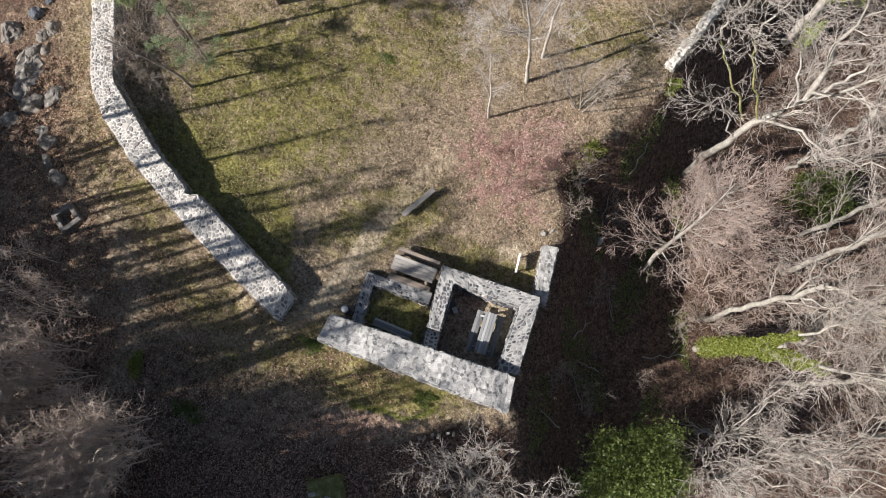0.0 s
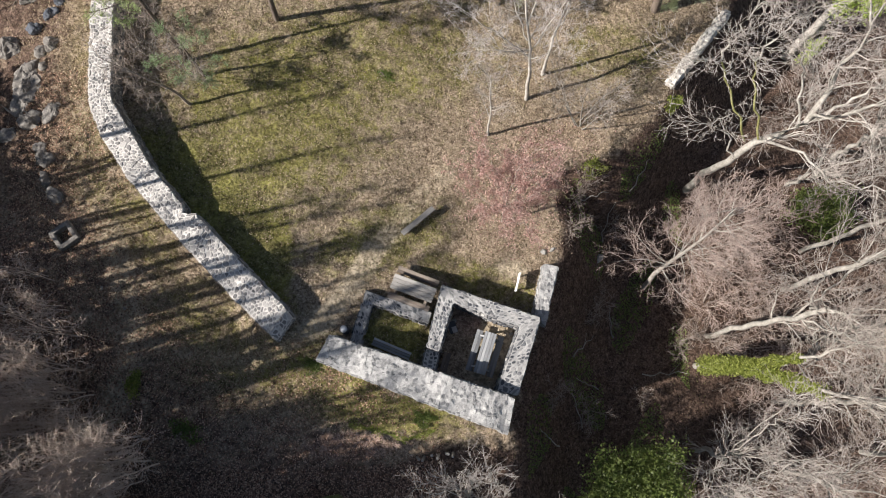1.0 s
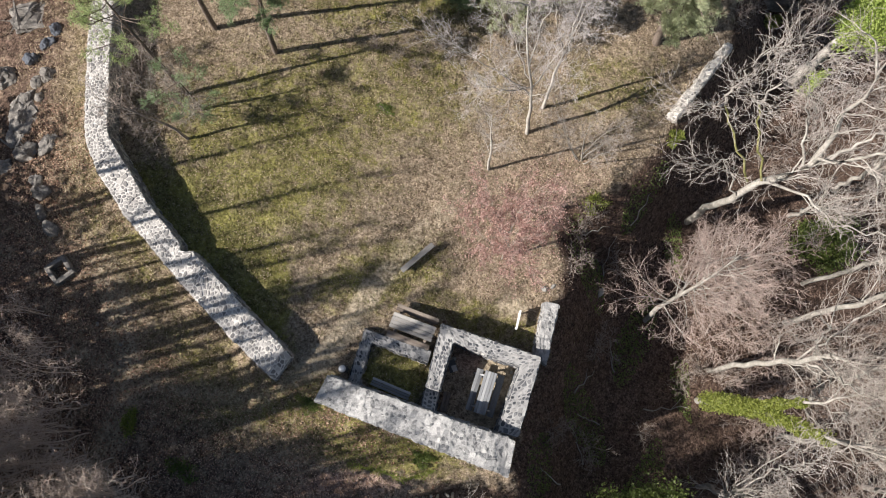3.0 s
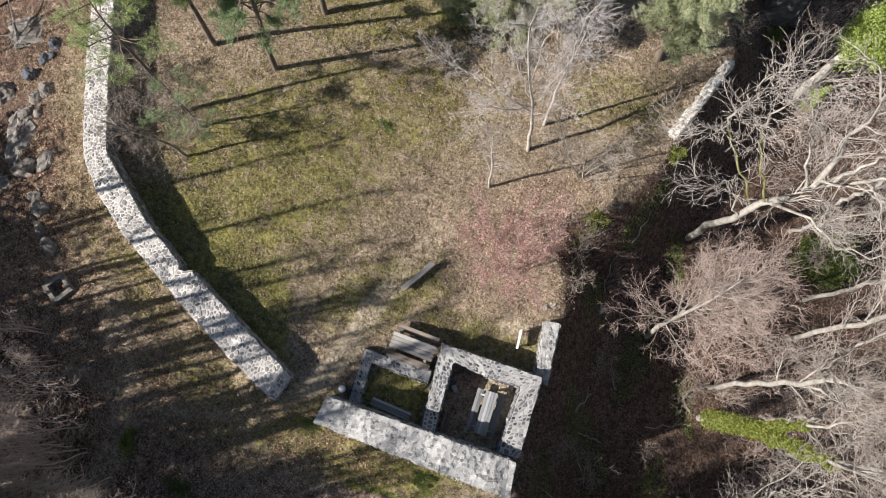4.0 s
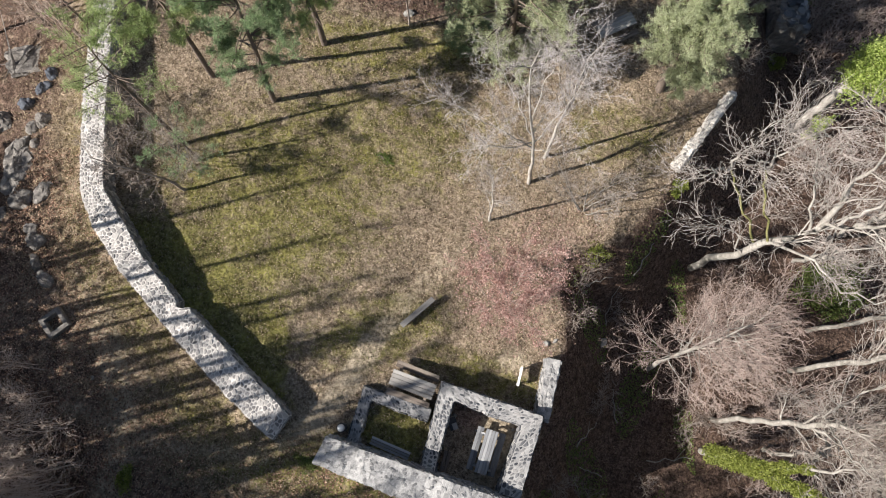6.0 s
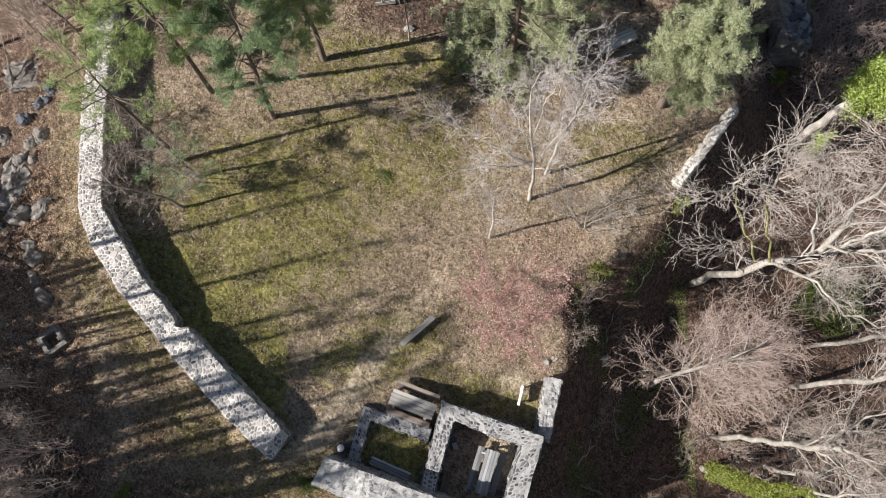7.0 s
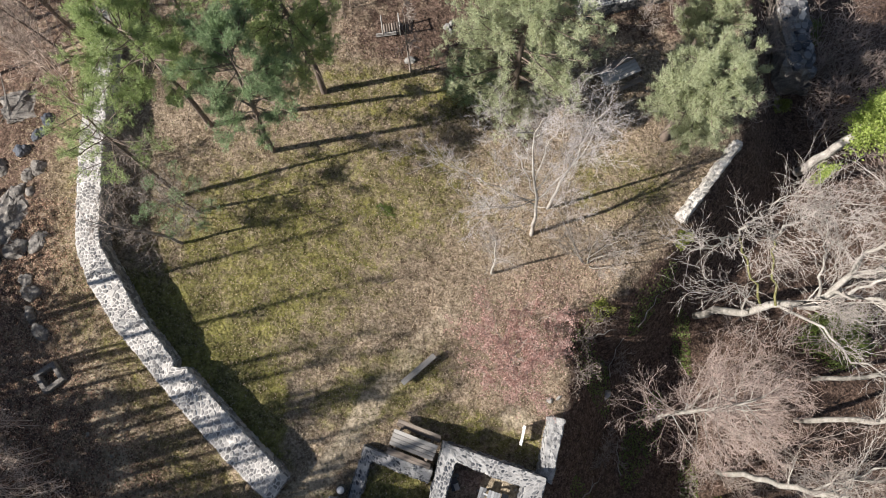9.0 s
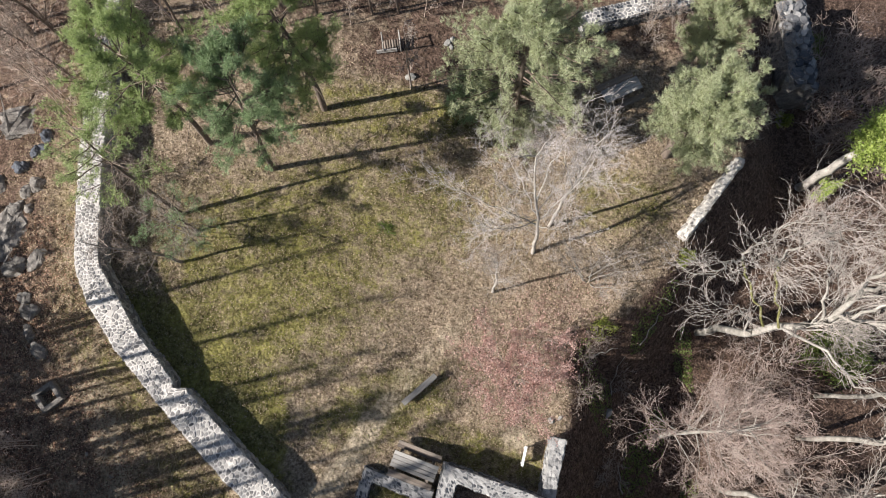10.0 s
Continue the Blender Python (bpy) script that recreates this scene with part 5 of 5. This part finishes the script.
for n, (x, y, rx, ry, rz) in enumerate(((-21.4, 17.6, 0.8, 0.6, 0.6), (-18.9, 17.5, 0.42, 0.48, 0.4), (-19.5, 17.2, 0.4, 0.35, 0.35), (-20.0, 16.0, 0.7, 1.0, 0.35), (-19.2, 16.4, 0.3, 0.25, 0.2), (-20.2, 14.6, 0.8, 0.6, 0.3),
                                        (-19.4, 13.6, 0.5, 0.8, 0.45), (-18.8, 12.2, 0.4, 0.4, 0.3), (-18.35, 11.5, 0.5, 0.42, 0.4), (-18.2, 10.6, 0.45, 0.34, 0.35), (-17.6, 9.8, 0.6, 0.35, 0.25), (-20.6, 13.0, 0.6, 0.5, 0.3), (-18.4, 13.9, 0.6, 0.5, 0.2))):
    boulder("boulder", "rounded grey boulder among brown leaves on the slope", x, y, rx, ry, rz, ROCK, n + 1, n * 50)
boulder("rock_slab", "broad pale rock slab on the leafy slope", -20.4, 20.8, 1.4, 1.0, 0.3, ROCK, 31, 20, category="rock")
boulder("rock_slab", "flat grey rock outcrop on the leafy slope", -19.9, 15.4, 0.9, 1.3, 0.3, ROCK, 32, 10, category="rock")
for n, (x, y, s) in enumerate(((-19.95, 18.5, 0.5), (-19.3, 19.2, 0.4), (-18.8, 19.9, 0.42), (-19.0, 19.4, 0.3))):
    boulder("boulder", "dark bluish boulder in a line on the slope", x, y, s, s * 0.8, s * 0.9, DARKROCK, 41 + n, n * 40)
for n, (x, y, s) in enumerate(((-1.58, 22.25, 0.28), (0.05, 24.1, 0.22), (0.3, 24.3, 0.2), (0.25, 23.9, 0.16), (4.4, 6.95, 0.2), (4.75, 7.05, 0.14), (7.4, 7.2, 0.3), (-15.0, 5.5, 0.12), (-13.9, 4.6, 0.1), (0.45, 3.95, 0.16), (2.9, 3.4, 0.1))):
    boulder("stone_block", "loose pale grey stone lying on the ground", x, y, s, s * 0.75, s * 0.7, CONCRETE, 51 + n, n * 40, category="stone", group="loose stones")

# tower ruin on the ravine's edge
tower = thing("tower_ruin", pose(0, 0, 0), "ruined rubble tower stump with broken grey stones", "ruin")
rng = random.Random(9)
verts, faces = [], []
for q in range(300):
    a = rng.uniform(0, 1)
    x, y = 17.2 + rng.uniform(0, 1.5) - 0.3 * a, 23.2 + 4.5 * a
    top = -2.55 - 1.1 * max(0, x - 17.9) - rng.uniform(0, 0.3)
    s = rng.uniform(0.14, 0.3)
    poly = [(math.cos(j * 1.047) * s * rng.uniform(0.8, 1.1), math.sin(j * 1.047) * s * rng.uniform(0.8, 1.1)) for j in range(6)]
    v, f = stone_shape(poly, lambda u, w, o: (x + u, y + w, top + o), rng, 0.1)
    base = len(verts)
    verts += v
    faces += [tuple(base + j for j in t) for t in f]
tagged(child("rubble", mesh_of("rubble", verts, faces, DARKSTONE_J), tower), kind="stuff")
bm = bmesh.new()
bmesh.ops.create_cube(bm, size=1.0)
bmesh.ops.scale(bm, vec=(1.9, 4.9, 4.2), verts=bm.verts)
bmesh.ops.subdivide_edges(bm, edges=bm.edges, cuts=7, use_grid_fill=True)
for v in bm.verts:
    w = noise.noise(v.co * 1.4)
    v.co.x += 0.3 * w + (0.45 if v.co.z < 0 else 0) * (v.co.x > 0)
    v.co.y += 0.3 * noise.noise(v.co * 2.1 + Vector((9, 0, 0)))
    v.co.z += 0.5 * noise.noise(v.co * 0.9 + Vector((4, 0, 0))) - 0.9 * max(0, v.co.x) * (v.co.z > 0)
bmesh.ops.translate(bm, vec=(17.8, 25.5, -4.7), verts=bm.verts)
part("core", bm, ROCK, tower, "grey rubble core")


# ---- wooden furniture ----
def picnic_table(x, y, turn, wood, label, seat_wood, length=1.84, gap=0.58, top_w=0.64):
    ob = thing("picnic_table", pose(x, y, zg(x, y), 0, 0, turn), label, "picnic table", "picnic tables")
    n = 4
    for i in range(n):
        part("tabletop_plank", board(length, top_w / n - 0.007, 0.045, seed=i), wood, ob, m=pose(0, (i - (n - 1) / 2) * top_w / n, 0.73))
    for s in (-1, 1):
        for i in range(2):
            part("seat_plank", board(length, 0.134, 0.045, seed=i + 5), seat_wood, ob, m=pose(0.0, s * gap + (i - 0.5) * 0.14, 0.44))
    for e in (-1, 1):
        frame_part = part("leg_frame", board(0.07, 2 * gap + 0.26, 0.09), seat_wood, ob, m=pose(e * length * 0.34, 0, 0.37))
        part("top_bearer", board(0.07, top_w, 0.08), seat_wood, frame_part, m=pose(0, 0, 0.29))
        for s in (-1, 1):
            part("leg", board(0.07, 0.09, 0.86), seat_wood, frame_part, m=pose(0.06 * e, s * 0.42, -0.02, s * 28, 0, 0))
    part("brace", board(length * 0.68, 0.07, 0.07), seat_wood, ob, m=pose(0, 0, 0.62))
    return ob


def bench(x, y, turn, wood, label, length=1.7, depth=0.3, slats=1, high=0.42):
    ob = thing("bench", pose(x, y, zg(x, y), 0, 0, turn), label, "bench", "benches")
    for i in range(slats):
        part("seat_plank", board(length, depth / slats - 0.015 * (slats > 1), 0.06, 0.012, 0.006, i), wood, ob, m=pose(0, (i - (slats - 1) / 2) * depth / slats, high))
    for e in (-1, 1):
        part("leg", board(0.12, depth * 0.8, high - 0.02, 0.015), BROWNWOOD, ob, m=pose(e * length * 0.34, 0, (high - 0.06) / 2))
    return ob


picnic_table(-1.21, 5.2, -20.5, GREYWOOD, "weathered grey picnic table with attached benches beside the wall", BROWNWOOD)
picnic_table(1.76, 2.57, -107.5, BLUEWOOD, "blue-grey weathered picnic table inside the walled room", BLUEWOOD, 1.75, 0.45, 0.5)
picnic_table(8.0, 21.6, 25.5, GREYWOOD, "grey wooden picnic table in the pines' shade", BROWNWOOD, 1.85)
bench(-1.05, 8.17, 40.8, GREYWOOD, "backless plank bench standing alone on the meadow", 1.75, 0.24, 1, 0.36)
bench(-2.08, 2.72, -22.4, BLUEWOOD, "blue-grey slatted bench against the thick wall", 1.65, 0.34, 3)
bench(0.12, 2.2, 74, BROWNWOOD, "low brown plank bench inside the doorway", 0.8, 0.3, 2, 0.3)


# ---- small things ----
def sign_board(x, y, turn):
    ob = thing("sign_board", pose(x, y, zg(x, y), 0, 0, turn), "narrow white board on two posts beside the stub wall", "sign")
    part("panel", board(0.8, 0.08, 0.34, 0.01), WHITE, ob, m=pose(0, 0, 0.55))
    for e in (-1, 1):
        part("post", pole(0.035, 0.03, 0.75), WHITE, ob, m=pose(e * 0.3, 0, -0.1))


sign_board(3.18, 5.55, 76)


def litter_bin(x, y):
    ob = thing("litter_bin", pose(x, y, zg(x, y)), "round metal litter bin with pale domed lid by the wall", "bin")
    part("body", pole(0.17, 0.19, 0.62, 18), DARKMETAL, ob)
    bm = bmesh.new()
    bmesh.ops.create_uvsphere(bm, u_segments=18, v_segments=9, radius=0.15)
    bmesh.ops.scale(bm, vec=(1, 1, 0.7), verts=bm.verts)
    part("lid", bm, STEEL, ob, "shiny domed lid", pose(0, 0, 0.64), True)


litter_bin(-4.02, 3.5)


def well_box(x, y, turn):
    ob = thing("well_shaft", pose(x, y, zg(x, y), 0, 0, turn), "square stone shaft with a dark opening on the slope", "well")
    for i in range(4):
        part("side", board(0.98, 0.22, 0.55, 0.03, 0.015, i), ROCK, ob, m=pose(0, 0, 0.1, 0, 0, 90 * i) @ pose(0, 0.4, 0))
    # a near-black plate closes the shaft slightly below the ground
    part("bottom", board(0.6, 0.6, 0.05), DARKMETAL, ob, "dark bottom plate", pose(0, 0, -0.1))


well_box(-16.85, 7.85, 38)

pot = thing("fire_grate", pose(0.42, 3.65, zg(0.42, 3.65), 0, 0, 20), "dark iron fire grate beside the room wall", "fire grate")
part("frame", board(0.34, 0.5, 0.05, 0.01), DARKMETAL, pot, m=pose(0, 0, 0.3))
for sx in (-1, 1):
    for sy in (-1, 1):
        part("leg", pole(0.02, 0.02, 0.32, 8), DARKMETAL, pot, m=pose(sx * 0.13, sy * 0.2, 0))
part("plate", board(0.2, 0.26, 0.03), DARKSTONE, pot, "dull grey plate", pose(0.05, -0.12, 0.345))

for n in range(6):
    x, y = -1.05 + 0.3 * n, -1.68 + 0.04 * n
    ob = thing("wooden_stake", pose(x, y, zg(x, y), 4 * math.sin(n * 2), 5 * math.cos(n * 3), n * 20), "short weathered wooden stake in a row below the wall", "stake", "palisade stakes")
    part("stake", pole(0.06, 0.05, 1.15 + 0.1 * math.sin(n * 5), 8, 0.006, n), GREYWOOD, ob)

rack = thing("wood_rack", pose(-2.5, 23.75, zg(-2.5, 23.75), 0, 0, 8) @ Matrix.Diagonal((0.72, 0.8, 0.85, 1)), "rough pole rack holding split orange firewood", "wood rack")
for sx in (-1, 1):
    for sy in (-1, 1):
        part("post", pole(0.05, 0.045, 1.25, 8, 0.005, sx + 3 * sy), GREYWOOD, rack, m=pose(sx * 0.55, sy * 0.3, -0.1))
    part("rail", pole(0.04, 0.035, 0.8, 8), GREYWOOD, rack, m=pose(sx * 0.55, 0.4, 1.1, 90, 0, 0))
for q in range(12):
    part("log", pole(0.08, 0.075, 0.62, 9, 0.004, q), ORANGEWOOD if q == 3 else BROWNWOOD, rack, m=pose(-0.42 + 0.17 * (q % 6), 0.31, 0.14 + 0.17 * (q // 6), 90, 0, 0))
for q in range(3):
    part("rail", pole(0.03, 0.028, 1.3, 8), GREYWOOD, rack, m=pose(-1.0, -0.35 + 0.02 * q, 0.2 + 0.1 * q, 0, 90, 0))

block = thing("stone_block", pose(-4.8, -3.75, zg(-4.8, -3.75), 0, 0, 12), "mossy square concrete block in the shaded hollow", "stone", "loose stones")
bm = board(1.4, 1.0, 0.9, 0.08, 0.0)
bmesh.ops.subdivide_edges(bm, edges=bm.edges, cuts=4, use_grid_fill=True)
for v in bm.verts:
    v.co += 0.09 * noise.noise_vector(v.co * 2.5) + 0.05 * noise.noise_vector(v.co * 7.0)
part("block", bm, MOSSCONCRETE, block, m=pose(0, 0, 0.3))
for q in range(3):
    part("bare_patch", board(0.3 - 0.05 * q, 0.16 + 0.03 * q, 0.03, 0.012, 0.012, q), CONCRETE, block, "bare pale concrete patch", pose(-0.55 + 0.28 * q, -0.35 + 0.3 * (q == 0), 0.765, 0, 0, 30 * q))


# mossy edge of the bank below the south wall
k = rs.uniform(0, 18, 1500)
mx = -3.9 + 0.2 * k + rs.normal(0, 0.05, 1500)
my = np.interp(mx, [-3.9, -2.4, -1.6, -0.3], [-0.34, -0.64, -0.98, -0.56]) + rs.normal(0, 1, 1500) * (0.06 + 0.04 * np.sin(k * 1.3))
tagged(new("moss", fast_mesh("moss", *leaves(rs, np.stack([mx, my, terrain(mx, my) + 0.03], 1), 0.03, 0.5), IVY)), "yellow-green moss along the bank's edge", "moss", kind="stuff")

# a fallen stick and mossy limbs
stick = np.array([[(-2.7 + 0.16 * q, 11.75 + 0.05 * q + 0.02 * math.sin(q * 2), zg(-2.7 + 0.16 * q, 11.75 + 0.05 * q) + 0.05) for q in range(7)]])
tagged(new("stick", fast_mesh("stick", *tubes(stick, np.array([0.03]), np.array([0.015]), 6), PINEBARK, True)), "dark fallen stick lying on the meadow grass", "stick")
for low, mid, high in (((0.1, -0.35, 9.4), (-0.4, 0.7, 10.5), (-0.9, 1.6, 11.9)), ((-0.3, -0.3, 9.1), (-1.1, 0.7, 10.3), (-2.1, 1.6, 11.9))):
    limb_path, _ = resampled([low, mid, high], 8)
    limb_path[1:-1] += 0.09 * np.sin(np.arange(7)[:, None] * np.array([2.1, 1.7, 1.3]))
    child("mossy_limb", fast_mesh("mossy_limb", *tubes(limb_path[None], np.array([0.048]), np.array([0.036]), 8), MOSSBARK, True), beech, "yellow-green mossy limb")

# fallen branches in the ravine
for n, (x, y, turn, size) in enumerate(((6.3, 9.6, 20, 1.0), (7.6, 8.0, 75, 1.3), (5.9, 2.6, 40, 1.1), (7.4, 1.2, 160, 0.9), (6.6, -0.6, 110, 1.2), (8.8, 10.2, 60, 1.2), (9.6, 1.8, 5, 1.6), (5.2, -1.4, 140, 1.0), (8.2, 3.6, 95, 1.1))):
    q = np.arange(8)
    px, py = x + size * (0.2 * q * math.cos(radians(turn)) + 0.05 * np.sin(q * 1.9 + n)), y + size * (0.2 * q * math.sin(radians(turn)) + 0.05 * np.cos(q * 2.3 + n))
    run = np.stack([px, py, terrain(px, py) + 0.06], 1)[None]
    fork_run = run[:, 4:5] + np.stack([(q[:5] * 0.12 * size) * math.cos(radians(turn + 40)), (q[:5] * 0.12 * size) * math.sin(radians(turn + 40)), 0.02 * q[:5]], 1)[None]
    tagged(new("fallen_branch", fast_mesh("fallen_branch", *merged([tubes(run, np.array([0.035]), np.array([0.012]), 6), tubes(fork_run, np.array([0.018]), np.array([0.008]), 5)]), PALEBARK, True)), "pale fallen branch on the ravine's leafy slope", "branch", "fallen branches")

# ---- ground litter ----
def scatter(name, label, count, box, weight, size, material, seed, blade=False, category="leaves"):
    rs = np.random.RandomState(seed)
    x, y = rs.uniform(box[0], box[2], count * 4), rs.uniform(box[1], box[3], count * 4)
    clump = 0.5 + 0.5 * np.sin(1.9 * x + 1.1 * np.sin(1.3 * y)) * np.sin(2.3 * y + 1.4 * np.sin(1.1 * x))
    keep = np.nonzero(rs.uniform(0, 1, count * 4) < weight(x, y) * (0.35 + 0.65 * clump))[0][:count]
    x, y = x[keep], y[keep]
    p = np.stack([x, y, terrain(x, y) + 0.012], 1)
    if blade:
        v, f = blades(rs, p, np.tile(np.array([0, 0, 1.0]), (len(p), 1)), 1, size, 0.03, 0.9)
        v[:, 2] = np.maximum(v[:, 2], terrain(v[:, 0], v[:, 1]) + 0.003)
    else:
        v, f = leaves(rs, p + np.array([0, 0, 0.012]), size, 0.45)
    return tagged(new(name, fast_mesh(name, v, f, material)), label, category, kind="stuff")


def open_ground(x, y):
    g, d, p, w = covers(x, y)
    return np.clip(1 - w * 1.3, 0, 1) * np.clip(1 - d * 1.2, 0.1, 1) * np.clip(1 - 0.75 * g, 0.15, 1)


scatter("fallen_leaves", "dry tan leaves strewn over the meadow", 75000, (-19, -3, 15, 25), open_ground, 0.029, LEAF, 201)
scatter("reddish_leaves", "thin carpet of reddish fallen leaves on the meadow's edge", 7000, (-1, 5.5, 10, 14.5), lambda x, y: covers(x, y)[2] * (x > 0), 0.03, PINKLEAF, 202)
scatter("woodland_leaves", "dark brown leaves on the woodland floor", 40000, (-24, -9, 24, 30), lambda x, y: covers(x, y)[3], 0.045, DARKLEAF, 203)
scatter("russet_leaves", "russet and brown leaves under the western wood", 52000, (-20, -6, 0, 16), lambda x, y: covers(x, y)[3], 0.042, RUSSET, 205)
scatter("grass", "short yellow-green winter grass", 60000, (-17, -3, 13, 23), lambda x, y: np.clip(covers(x, y)[0] * (1 - covers(x, y)[3]) + 0.06, 0, 1), 0.09, GRASS, 204, True, "grass")
scatter("dead_grass", "dead straw-coloured grass on the slope outside the wall", 26000, (-21, 0, -5, 22), lambda x, y: (signed(WEST_LINE, x, y) > 0) * ease(7.5, 3.0, signed(WEST_LINE, x, y)), 0.17, STRAW, 206, True, "grass")
scatter("dry_grass", "dry straw-coloured grass tufts among the meadow's leaves", 42000, (-14, 4, 13, 24), lambda x, y: open_ground(x, y) * (signed(WEST_LINE, x, y) < -0.3) * (signed(EAST_LINE, x, y) < -0.2), 0.11, STRAW, 207, True, "grass")
scatter("ground_ivy", "dark green ivy creeping over the ravine's slope", 11000, (3.5, -4, 12, 13), lambda x, y: ease(0.2, 0.9, signed(EAST_LINE, x, y)) * (np.sin(1.1 * x + 0.7) * np.sin(0.9 * y + 1.3 * np.sin(x)) > 0.25), 0.05, HOLLY, 208, category="ivy")
